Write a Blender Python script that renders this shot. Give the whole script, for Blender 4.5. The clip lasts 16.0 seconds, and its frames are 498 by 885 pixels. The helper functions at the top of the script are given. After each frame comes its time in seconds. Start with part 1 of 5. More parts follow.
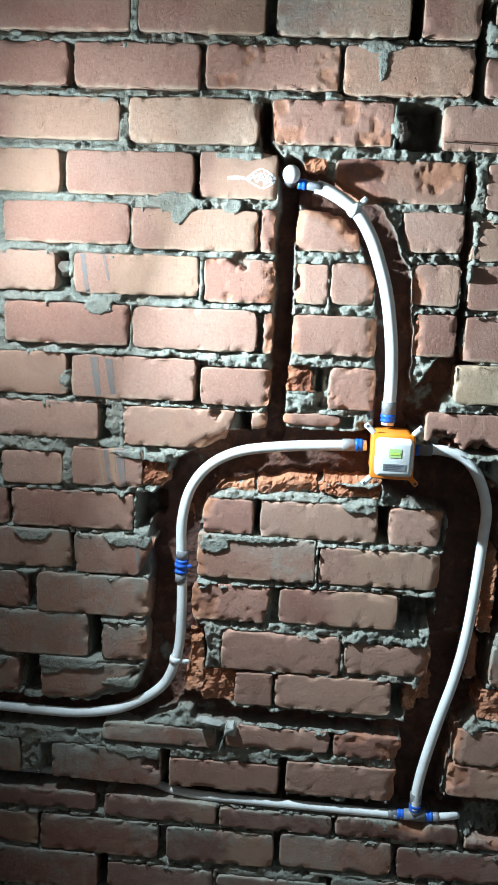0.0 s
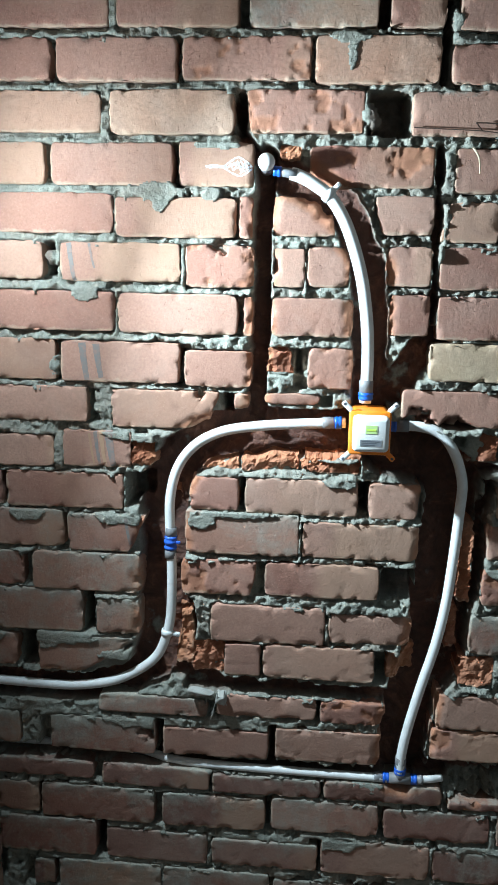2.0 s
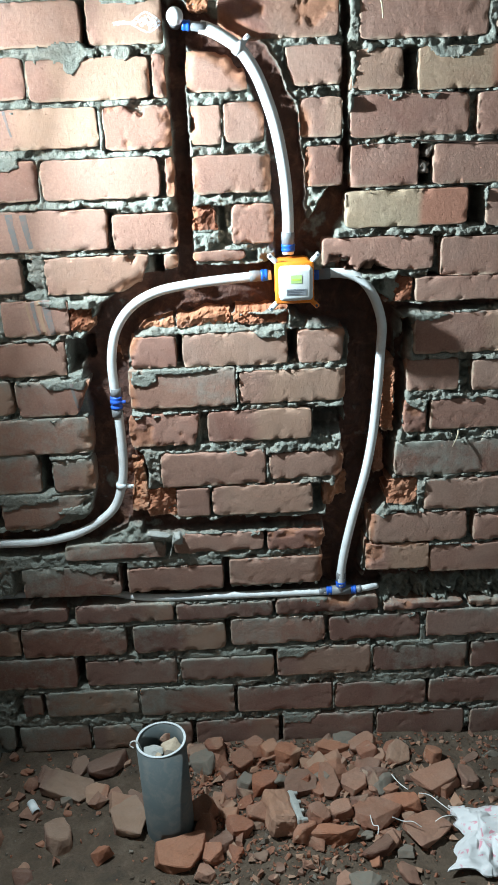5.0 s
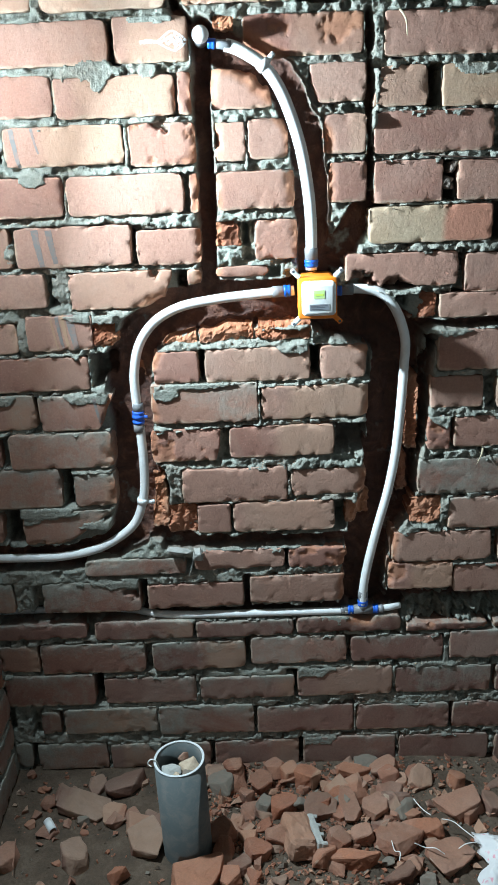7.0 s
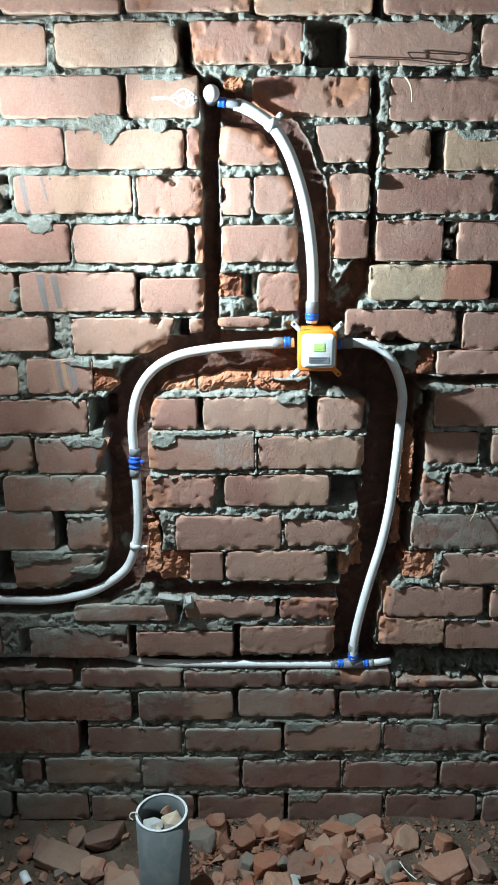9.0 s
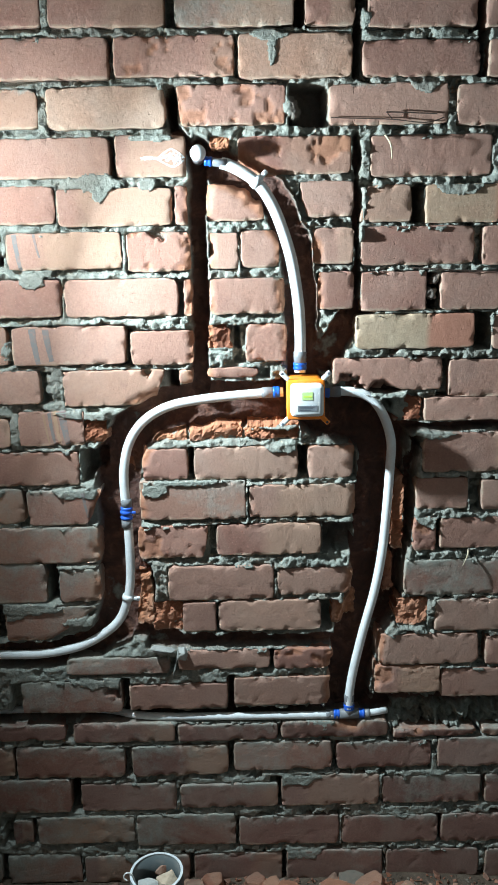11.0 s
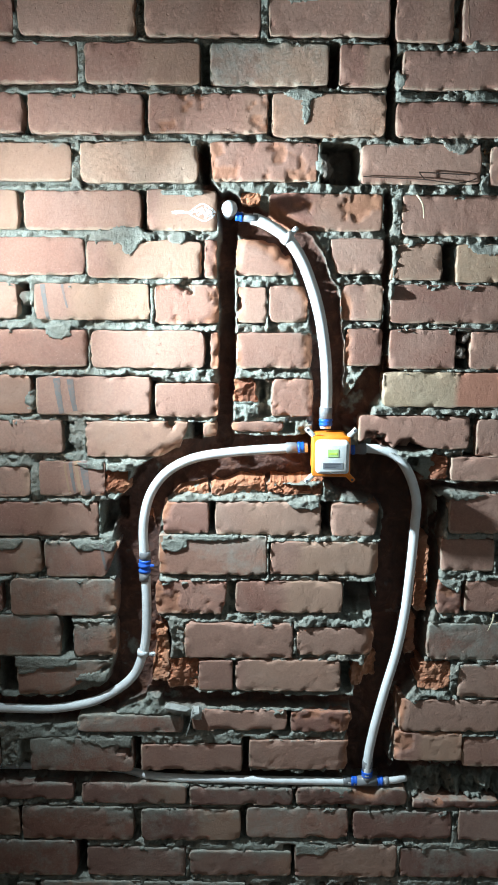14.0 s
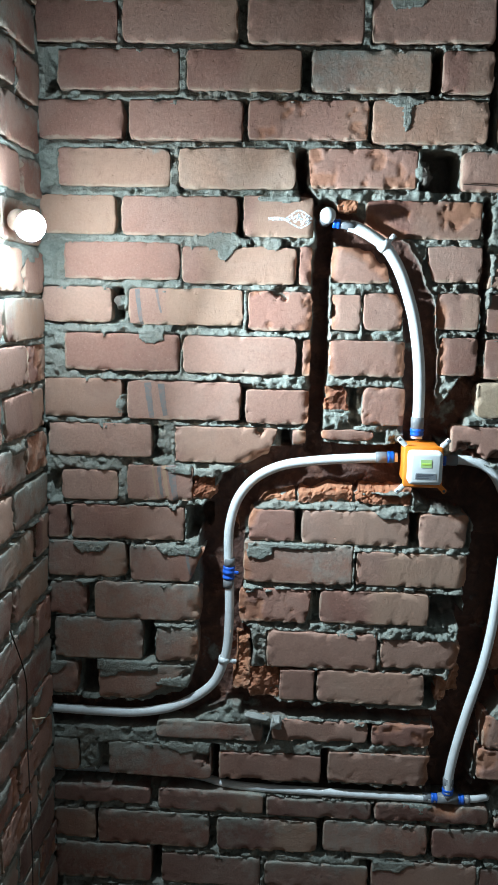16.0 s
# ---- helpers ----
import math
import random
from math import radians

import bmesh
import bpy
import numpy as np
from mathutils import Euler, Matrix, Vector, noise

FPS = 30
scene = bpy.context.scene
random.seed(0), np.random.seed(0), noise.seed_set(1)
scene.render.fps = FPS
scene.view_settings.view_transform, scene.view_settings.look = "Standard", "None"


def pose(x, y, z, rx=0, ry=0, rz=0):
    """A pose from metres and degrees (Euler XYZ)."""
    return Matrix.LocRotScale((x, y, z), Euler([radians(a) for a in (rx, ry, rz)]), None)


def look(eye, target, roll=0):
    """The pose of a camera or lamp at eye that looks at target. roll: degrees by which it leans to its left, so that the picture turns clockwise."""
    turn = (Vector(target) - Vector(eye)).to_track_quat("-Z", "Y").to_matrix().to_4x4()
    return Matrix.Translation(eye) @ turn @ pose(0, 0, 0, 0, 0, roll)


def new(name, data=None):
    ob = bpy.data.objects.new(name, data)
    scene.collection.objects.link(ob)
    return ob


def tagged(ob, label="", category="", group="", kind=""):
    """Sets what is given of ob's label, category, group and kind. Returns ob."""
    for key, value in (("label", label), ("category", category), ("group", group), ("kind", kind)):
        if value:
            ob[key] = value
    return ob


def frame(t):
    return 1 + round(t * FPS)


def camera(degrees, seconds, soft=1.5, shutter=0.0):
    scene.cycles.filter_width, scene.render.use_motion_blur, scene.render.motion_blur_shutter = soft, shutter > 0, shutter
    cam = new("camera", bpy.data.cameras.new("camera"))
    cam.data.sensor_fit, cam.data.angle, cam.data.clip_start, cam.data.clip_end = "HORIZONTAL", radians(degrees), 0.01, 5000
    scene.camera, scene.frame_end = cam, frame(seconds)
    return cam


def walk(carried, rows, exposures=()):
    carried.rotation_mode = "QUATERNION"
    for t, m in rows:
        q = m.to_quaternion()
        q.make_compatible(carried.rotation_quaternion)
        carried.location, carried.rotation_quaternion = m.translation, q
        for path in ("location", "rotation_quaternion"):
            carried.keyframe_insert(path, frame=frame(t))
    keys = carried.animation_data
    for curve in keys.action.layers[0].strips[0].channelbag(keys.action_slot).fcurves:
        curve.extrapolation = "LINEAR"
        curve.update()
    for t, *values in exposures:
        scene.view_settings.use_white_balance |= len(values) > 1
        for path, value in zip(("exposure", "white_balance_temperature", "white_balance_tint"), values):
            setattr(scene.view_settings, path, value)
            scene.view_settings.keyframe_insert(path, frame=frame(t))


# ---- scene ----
cam = camera(34.1, 16.0, soft=1.1)
PATH = [
    (0, (0.969, -1.599, 1.601), (0.823, 0.356, 1.209), 2.2),
    (0.5, (0.981, -1.615, 1.596), (0.851, 0.341, 1.198), 2.5),
    (1, (0.959, -1.628, 1.599), (0.827, 0.328, 1.199), 3.0),
    (1.5, (0.963, -1.64, 1.6), (0.821, 0.316, 1.208), 2.8),
    (2, (1.025, -1.66, 1.597), (0.861, 0.288, 1.176), 1.1),
    (2.5, (1.048, -1.711, 1.612), (0.83, 0.22, 1.139), -0.6),
    (3, (0.988, -1.739, 1.58), (0.857, 0.164, 0.979), -0.1),
    (3.5, (0.904, -1.765, 1.601), (0.893, 0.114, 0.914), -0.3),
    (4, (0.942, -1.789, 1.61), (1.002, 0.069, 0.872), -0.9),
    (4.2, (0.967, -1.785, 1.614), (1.028, 0.063, 0.85), -1.4),
    (6.5, (1.003, -1.787, 1.613), (1.001, 0.088, 0.916), -2.9),
    (7, (0.993, -1.783, 1.596), (0.97, 0.093, 0.902), -2.5),
    (7.5, (0.997, -1.783, 1.608), (0.972, 0.092, 0.913), -2.0),
    (8, (0.98, -1.781, 1.599), (0.961, 0.101, 0.922), -1.3),
    (8.5, (0.988, -1.782, 1.598), (0.978, 0.116, 0.969), -0.7),
    (9, (0.984, -1.787, 1.602), (0.983, 0.126, 1.017), -0.3),
    (11.5, (0.992, -1.801, 1.604), (1.01, 0.151, 1.166), -1.2),
    (12, (0.988, -1.8, 1.613), (1.012, 0.159, 1.206), -0.8),
    (12.5, (0.973, -1.79, 1.625), (0.985, 0.173, 1.243), -0.4),
    (13, (0.971, -1.772, 1.617), (0.957, 0.193, 1.247), -0.2),
    (13.5, (0.976, -1.768, 1.619), (0.953, 0.198, 1.251), 0.1),
    (14, (0.965, -1.769, 1.624), (0.953, 0.198, 1.261), 0.3),
    (14.5, (0.966, -1.768, 1.622), (0.925, 0.2, 1.266), 0.0),
    (15, (0.946, -1.763, 1.62), (0.856, 0.203, 1.266), 0.2),
    (15.5, (0.911, -1.759, 1.622), (0.783, 0.206, 1.27), 0.8),
    (16, (0.855, -1.763, 1.619), (0.746, 0.204, 1.275), 1.1),
]
walk(cam, [(t, look(eye, target, roll)) for t, eye, target, roll in PATH], exposures=[
    (0.0, 0.02, 6300, 10), (2.0, 0.02, 6300, 10), (3.5, 0.20, 6600, 10), (4.2, 0.22, 6600, 10), (6.5, 0.24, 6350, 10), (8.0, 0.24, 6350, 10), (9.0, 0.20, 6400, 10), (11.5, 0.14, 6450, 10),
    (14.5, 0.12, 6400, 10), (15.0, 0.03, 6250, 10), (15.5, -0.13, 6150, 9), (16.0, -0.38, 6150, 9)])

# ---- world and light ----
world = bpy.data.worlds.new("night")
scene.world = world
world.use_nodes = True
world.node_tree.nodes["Background"].inputs[0].default_value = (0.5, 0.6, 0.7, 1)
world.node_tree.nodes["Background"].inputs[1].default_value = 0.0
BULB = Vector((0.358, -0.248, 1.748))
AIM = Vector((1.0, -0.92, -0.37)).normalized()
lamp_data = bpy.data.lights.new("bulb_light", "AREA")
lamp_data.shape, lamp_data.size, lamp_data.energy = "DISK", 0.038, 62.0
lamp_data.spread, lamp_data.color = radians(168), (0.715, 0.905, 1.0)
lamp = new("bulb_light", lamp_data)
lamp.matrix_world = look(BULB + AIM * 0.036, BULB + AIM)


# ---- materials ----
def material(name, rough=0.9, metal=0.0):
    m = bpy.data.materials.new(name)
    m.use_nodes = True
    b = m.node_tree.nodes["Principled BSDF"]
    b.inputs["Roughness"].default_value = rough
    b.inputs["Metallic"].default_value = metal
    return m, m.node_tree.nodes, m.node_tree.links, b


def noise_node(n, l, scale, detail=6, rough=0.6, where=None, distortion=0.0):
    t = n.new("ShaderNodeTexNoise")
    t.inputs["Scale"].default_value, t.inputs["Detail"].default_value = scale, detail
    t.inputs["Roughness"].default_value, t.inputs["Distortion"].default_value = rough, distortion
    if where is not None:
        l.new(where, t.inputs["Vector"])
    return t.outputs[0]


def ramp(n, l, fac, *stops):
    r = n.new("ShaderNodeValToRGB")
    while len(r.color_ramp.elements) < len(stops):
        r.color_ramp.elements.new(0.5)
    for e, (p, c) in zip(r.color_ramp.elements, stops):
        e.position, e.color = p, (*c, 1) if len(c) == 3 else c
    l.new(fac, r.inputs[0])
    return r.outputs[0]


def mix(n, l, fac, a, b, how="MIX"):
    m = n.new("ShaderNodeMix")
    m.data_type, m.blend_type = "RGBA", how
    for socket, value in ((m.inputs[0], fac), (m.inputs[6], a), (m.inputs[7], b)):
        if isinstance(value, (int, float)):
            socket.default_value = value
        elif isinstance(value, tuple):
            socket.default_value = (*value, 1)
        else:
            l.new(value, socket)
    return m.outputs[2]


def calc(n, l, how, a, b=0.5, clamp=True):
    m = n.new("ShaderNodeMath")
    m.operation, m.use_clamp = how, clamp
    for socket, value in zip(m.inputs, (a, b)):
        if isinstance(value, (int, float)):
            socket.default_value = value
        else:
            l.new(value, socket)
    return m.outputs[0]


def bump(n, l, b, height, strength=0.5, distance=0.004):
    k = n.new("ShaderNodeBump")
    k.inputs["Strength"].default_value, k.inputs["Distance"].default_value = strength, distance
    l.new(height, k.inputs["Height"])
    l.new(k.outputs[0], b.inputs["Normal"])


def place(n, l):
    """World position."""
    g = n.new("ShaderNodeNewGeometry")
    return g.outputs["Position"]


MORTAR_DARK, MORTAR_LIGHT = (0.18, 0.195, 0.165), (0.45, 0.455, 0.39)


def brick_material(name, low, mid, high, smear, dust=0.0, grain=1.0, red_end=0.0, settled=0.0):
    """Fired clay with kiln bands, pores, arrises pale with lime and painted light, and smears of cement slurry; smear 0
    to 1.
    """
    m, n, l, b = material(name, 0.92)
    p = place(n, l)
    info = n.new("ShaderNodeObjectInfo")
    luck = info.outputs["Random"]
    tc = n.new("ShaderNodeTexCoord")
    sep = n.new("ShaderNodeSeparateXYZ")
    l.new(tc.outputs["Generated"], sep.inputs[0])
    along_x, up = sep.outputs[0], sep.outputs[2]
    tone = noise_node(n, l, 7, 4, 0.55, p, 0.4)
    tone = calc(n, l, "ADD", calc(n, l, "MULTIPLY", tone, 0.56), calc(n, l, "MULTIPLY", luck, 0.52))
    col = ramp(n, l, tone, (0.25, low), (0.5, mid), (0.82, high))
    fine = noise_node(n, l, 190, 4, 0.7, p)
    col = mix(n, l, 0.40, col, ramp(n, l, fine, (0.32, (0.4, 0.4, 0.4)), (0.7, (1, 1, 1))), "MULTIPLY")
    spots = noise_node(n, l, 420, 2, 0.5, p)
    col = mix(n, l, ramp(n, l, spots, (0.68, (0, 0, 0)), (0.73, (1, 1, 1))), col, high)
    # kiln bands: stacked bricks fire in upright zones with soft borders
    drift = calc(n, l, "MULTIPLY", noise_node(n, l, 14, 3, 0.5, p, 0.5), 0.16)
    edge_x = calc(n, l, "ADD", calc(n, l, "SUBTRACT", along_x, calc(n, l, "FRACT", calc(n, l, "MULTIPLY", luck, 7.31, False), 0, False), False), drift, False)
    zone = ramp(n, l, calc(n, l, "ADD", edge_x, 0.45), (0.46, (0, 0, 0)), (0.58, (1, 1, 1)))
    some = ramp(n, l, calc(n, l, "FRACT", calc(n, l, "MULTIPLY", luck, 13.7, False), 0, False), (0.55, (0, 0, 0)), (0.95, (1, 1, 1)))
    col = mix(n, l, calc(n, l, "MULTIPLY", calc(n, l, "MULTIPLY", zone, some), 0.55), col, (0.46, 0.30, 0.20))
    wash = noise_node(n, l, 5, 5, 0.65, p, 1.2)
    col = mix(n, l, calc(n, l, "MULTIPLY", ramp(n, l, wash, (0.44, (0, 0, 0)), (0.72, (1, 1, 1))), 0.24 + dust), col, (0.43, 0.33, 0.27))
    sooty = noise_node(n, l, 8, 4, 0.6, p, 1.0)
    col = mix(n, l, calc(n, l, "MULTIPLY", ramp(n, l, sooty, (0.30, (1, 1, 1)), (0.42, (0, 0, 0))), 0.32), col, (0.16, 0.085, 0.07))
    if not settled:
        raw = n.new("ShaderNodeAttribute")
        raw.attribute_name = "spall"
        clay = ramp(n, l, noise_node(n, l, 30, 5, 0.7, p), (0.3, (0.33, 0.12, 0.06)), (0.7, (0.52, 0.235, 0.12)))
        col = mix(n, l, calc(n, l, "MULTIPLY", raw.outputs["Fac"], 0.75), col, clay)
    if red_end:
        side = calc(n, l, "ADD", along_x, calc(n, l, "MULTIPLY", calc(n, l, "SUBTRACT", tone, 0.5), 0.3))
        col = mix(n, l, ramp(n, l, side, (red_end - 0.03, (0, 0, 0)), (red_end + 0.03, (1, 1, 1))), col, (0.42, 0.19, 0.125))
    # limy crust on bottom and left arrises; it also paints their lit edges
    rag = noise_node(n, l, 26, 8, 0.75, p, 0.15)
    bottom = ramp(n, l, up, (0.04, (1, 1, 1)), (0.22, (0, 0, 0)))
    ends = ramp(n, l, along_x, (0.01, (1, 1, 1)), (0.05, (0, 0, 0)))
    crust = calc(n, l, "ADD", calc(n, l, "MULTIPLY", calc(n, l, "MAXIMUM", bottom, ends), 0.30), calc(n, l, "MULTIPLY", rag, 0.62))
    crust = ramp(n, l, crust, (0.53, (0, 0, 0)), (0.62, (1, 1, 1)))
    col = mix(n, l, calc(n, l, "MULTIPLY", crust, 0.50), col, (0.52, 0.41, 0.30))
    # slurry: thickest toward the upper arris of each brick
    big = noise_node(n, l, 4.5, 3, 0.5, p)
    reach = calc(n, l, "ADD", calc(n, l, "MULTIPLY", calc(n, l, "POWER", up, 5.0), 0.17), calc(n, l, "MULTIPLY", big, 0.5))
    mask = calc(n, l, "ADD", calc(n, l, "MULTIPLY", rag, 0.5), reach)
    edge = 0.84 - 0.40 * smear
    blur = 0.04 if smear < 0.5 else 0.09
    mask = ramp(n, l, mask, (edge - blur, (0, 0, 0)), (edge + blur, (1, 1, 1)))
    col = mix(n, l, calc(n, l, "MULTIPLY", mask, 0.85), col, mix(n, l, fine, MORTAR_DARK, MORTAR_LIGHT))
    if settled:
        g = n.new("ShaderNodeNewGeometry")
        nz = n.new("ShaderNodeSeparateXYZ")
        l.new(g.outputs["Normal"], nz.inputs[0])
        lie = calc(n, l, "ADD", calc(n, l, "MULTIPLY", nz.outputs[2], 0.5), calc(n, l, "MULTIPLY", noise_node(n, l, 20, 6, 0.7, p, 0.6), 0.6))
        lie = ramp(n, l, lie, (0.52, (0, 0, 0)), (0.86, (1, 1, 1)))
        col = mix(n, l, calc(n, l, "MULTIPLY", lie, settled), col, (0.155, 0.105, 0.074))
    l.new(col, b.inputs["Base Color"])
    pores = noise_node(n, l, 150, 6, 0.75, p)
    pits = ramp(n, l, noise_node(n, l, 105, 3, 0.6, p, 0.4), (0.29, (0, 0, 0)), (0.34, (1, 1, 1)))
    # drag marks left by the mould: short creases in patches
    creases = ramp(n, l, noise_node(n, l, 46, 4, 0.65, p, 2.2), (0.33, (0, 0, 0)), (0.38, (1, 1, 1)))
    patch = ramp(n, l, noise_node(n, l, 10, 2, 0.5, p), (0.56, (0, 0, 0)), (0.66, (1, 1, 1)))
    creases = calc(n, l, "MAXIMUM", creases, calc(n, l, "SUBTRACT", 1.0, patch))
    h = calc(n, l, "ADD", calc(n, l, "MULTIPLY", pores, 0.30), calc(n, l, "ADD", calc(n, l, "MULTIPLY", mask, 0.14), calc(n, l, "ADD", calc(n, l, "MULTIPLY", pits, 0.16), calc(n, l, "MULTIPLY", creases, 0.16))))
    bump(n, l, b, h, min(1.0, 0.95 * grain), 0.0046)
    return m


BRICK = brick_material("brick_red", (0.295, 0.142, 0.104), (0.395, 0.212, 0.156), (0.465, 0.275, 0.205), 0.27)
# lowest courses: darker clay base, with more slurry and some dust
BRICK_LOW_DARK = brick_material("brick_low_dark", (0.185, 0.090, 0.068), (0.265, 0.136, 0.104), (0.33, 0.195, 0.152), 0.55, 0.10)
BRICK_PALE = brick_material("brick_pale", (0.40, 0.18, 0.115), (0.50, 0.28, 0.19), (0.60, 0.41, 0.30), 0.12, 0.25)
BRICK_BUFF = brick_material("brick_buff", (0.42, 0.22, 0.14), (0.48, 0.35, 0.23), (0.55, 0.44, 0.31), 0.10, red_end=0.62)
BRICK_SLURRY = brick_material("brick_slurried", (0.25, 0.110, 0.078), (0.33, 0.165, 0.118), (0.41, 0.23, 0.165), 0.64, 0.15)
BRICK_COATED = brick_material("brick_mortar_coated", (0.25, 0.110, 0.078), (0.33, 0.165, 0.118), (0.41, 0.23, 0.165), 0.69, 0.25)
BRICK_BATTERED = brick_material("brick_battered", (0.29, 0.125, 0.090), (0.39, 0.185, 0.135), (0.46, 0.25, 0.185), 0.30, 0.0, 1.3)
BRICK_BROKEN = brick_material("brick_broken", (0.24, 0.078, 0.040), (0.40, 0.145, 0.070), (0.50, 0.22, 0.12), 0.05, 0.0, 1.8)


def mortar_material():
    """Cement mortar; where the attribute cut is high hacked brick shows, its clay darkened to paint the chase's shade.
    """
    m, n, l, b = material("mortar", 0.95)
    p = place(n, l)
    lumps, fine = noise_node(n, l, 45, 7, 0.7, p), noise_node(n, l, 240, 3, 0.6, p)
    col = mix(n, l, lumps, MORTAR_DARK, MORTAR_LIGHT)
    col = mix(n, l, 0.4, col, ramp(n, l, fine, (0.3, (0.4, 0.4, 0.4)), (0.7, (1, 1, 1))), "MULTIPLY")
    stain = noise_node(n, l, 7, 4, 0.6, p)
    col = mix(n, l, calc(n, l, "MULTIPLY", ramp(n, l, stain, (0.45, (0, 0, 0)), (0.7, (1, 1, 1))), 0.35), col, (0.30, 0.22, 0.17))
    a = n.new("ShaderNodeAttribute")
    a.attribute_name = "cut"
    # hacked clay, darkened below its own tone to paint the recess's shade
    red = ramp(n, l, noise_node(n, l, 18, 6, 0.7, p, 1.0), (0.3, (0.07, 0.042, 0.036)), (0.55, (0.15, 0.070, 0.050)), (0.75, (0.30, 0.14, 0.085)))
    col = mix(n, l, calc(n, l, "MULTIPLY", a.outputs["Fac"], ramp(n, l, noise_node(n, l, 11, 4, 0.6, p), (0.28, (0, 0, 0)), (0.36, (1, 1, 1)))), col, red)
    l.new(col, b.inputs["Base Color"])
    crumbs = noise_node(n, l, 110, 5, 0.7, p)
    bump(n, l, b, calc(n, l, "ADD", calc(n, l, "MULTIPLY", lumps, 0.55), calc(n, l, "MULTIPLY", crumbs, 0.45)), 1.0, 0.011)
    return m


MORTAR = mortar_material()


def plain_wall_material():
    m, n, l, b = material("rough_render", 0.95)
    p = place(n, l)
    v = noise_node(n, l, 12, 6, 0.65, p)
    l.new(ramp(n, l, v, (0.3, (0.085, 0.086, 0.084)), (0.7, (0.15, 0.148, 0.14))), b.inputs["Base Color"])
    bump(n, l, b, v, 0.6, 0.01)
    return m


RENDER_COAT = plain_wall_material()


def dirt_material():
    m, n, l, b = material("brick_dust_and_dirt", 0.97)
    p = place(n, l)
    v, f = noise_node(n, l, 14, 7, 0.7, p, 0.5), noise_node(n, l, 130, 5, 0.7, p)
    col = ramp(n, l, v, (0.3, (0.070, 0.052, 0.036)), (0.5, (0.122, 0.082, 0.054)), (0.72, (0.185, 0.136, 0.096)))
    col = mix(n, l, 0.5, col, ramp(n, l, f, (0.3, (0.35, 0.35, 0.35)), (0.7, (1, 1, 1))), "MULTIPLY")
    l.new(col, b.inputs["Base Color"])
    bump(n, l, b, f, 0.9, 0.008)
    return m


DIRT = dirt_material()


def plastic(name, colour, rough=0.35, dirt=0.25, dirt_colour=(0.35, 0.27, 0.22), scale=30, cover=1.0):
    """Moulded plastic with a film of building dust and fine scuffs."""
    m, n, l, b = material(name, rough)
    p = place(n, l)
    v = noise_node(n, l, scale, 6, 0.7, p, 0.5)
    mask = calc(n, l, "MULTIPLY", ramp(n, l, v, (0.45, (0, 0, 0)), (0.75, (1, 1, 1))), dirt)
    l.new(mix(n, l, mask, colour, dirt_colour), b.inputs["Base Color"])
    l.new(ramp(n, l, v, (0.3, (rough, rough, rough)), (0.8, (min(1, rough + 0.3),) * 3)), b.inputs["Roughness"])
    bump(n, l, b, noise_node(n, l, 220, 3, 0.6, p), 0.06, 0.002)
    if cover < 1:
        gaps = noise_node(n, l, 320, 5, 0.75, p)
        l.new(ramp(n, l, gaps, (0.62 - 0.4 * cover, (0, 0, 0)), (0.80 - 0.4 * cover, (1, 1, 1))), b.inputs["Alpha"])
    return m


WHITE_PIPE = plastic("white_pipe_plastic", (0.78, 0.80, 0.79), 0.32, 0.30)
GREY_SLEEVE = plastic("grey_sleeve_plastic", (0.20, 0.21, 0.22), 0.35, 0.4)
BLUE = plastic("blue_collet_plastic", (0.012, 0.12, 0.62), 0.3, 0.15)
ORANGE = plastic("orange_plastic", (0.90, 0.25, 0.015), 0.35, 0.18)
CLEAR_WHITE = plastic("milky_cover_plastic", (0.80, 0.83, 0.82), 0.25, 0.06)
GREEN_STICKER = plastic("green_sticker", (0.55, 0.78, 0.30), 0.5, 0.1)
LIME = plastic("lime_print", (0.62, 0.86, 0.12), 0.5, 0.1)
GREY_STICKER = plastic("grey_sticker", (0.20, 0.22, 0.24), 0.5, 0.1)
INK = plastic("black_ink", (0.10, 0.11, 0.13), 0.6, 0.05)
GREY_PVC = plastic("grey_drain_plastic", (0.105, 0.124, 0.124), 0.42, 0.35)
PVC_EDGE = plastic("sawn_drain_edge", (0.50, 0.53, 0.53), 0.6, 0.2)
CHALK = plastic("white_chalk", (0.88, 0.88, 0.86), 0.95, 0.15, (0.45, 0.2, 0.12), 160, 0.62)
PAINT_GREY = plastic("blue_grey_paint", (0.20, 0.19, 0.18), 0.8, 0.8, (0.38, 0.2, 0.15), 70)
PAINT_CREAM = plastic("cream_paint", (0.41, 0.265, 0.17), 0.8, 0.5, (0.38, 0.2, 0.13), 70)
RUST = plastic("rusty_wire", (0.045, 0.028, 0.02), 0.8, 0.4, (0.16, 0.06, 0.03), 120)
STRAW = plastic("dry_straw", (0.50, 0.42, 0.28), 0.85, 0.3)
PALE_CHIP = plastic("pale_split_brick", (0.46, 0.36, 0.26), 0.95, 0.6, (0.26, 0.18, 0.12), 60)
CEMENT_CHIP = plastic("cement_chip", (0.36, 0.36, 0.33), 0.95, 0.5, (0.22, 0.2, 0.18), 60)
STRING = plastic("white_plastic_twine", (0.75, 0.74, 0.70), 0.6, 0.2)
HOUSING = plastic("white_lamp_housing", (0.7, 0.7, 0.68), 0.5, 0.2)


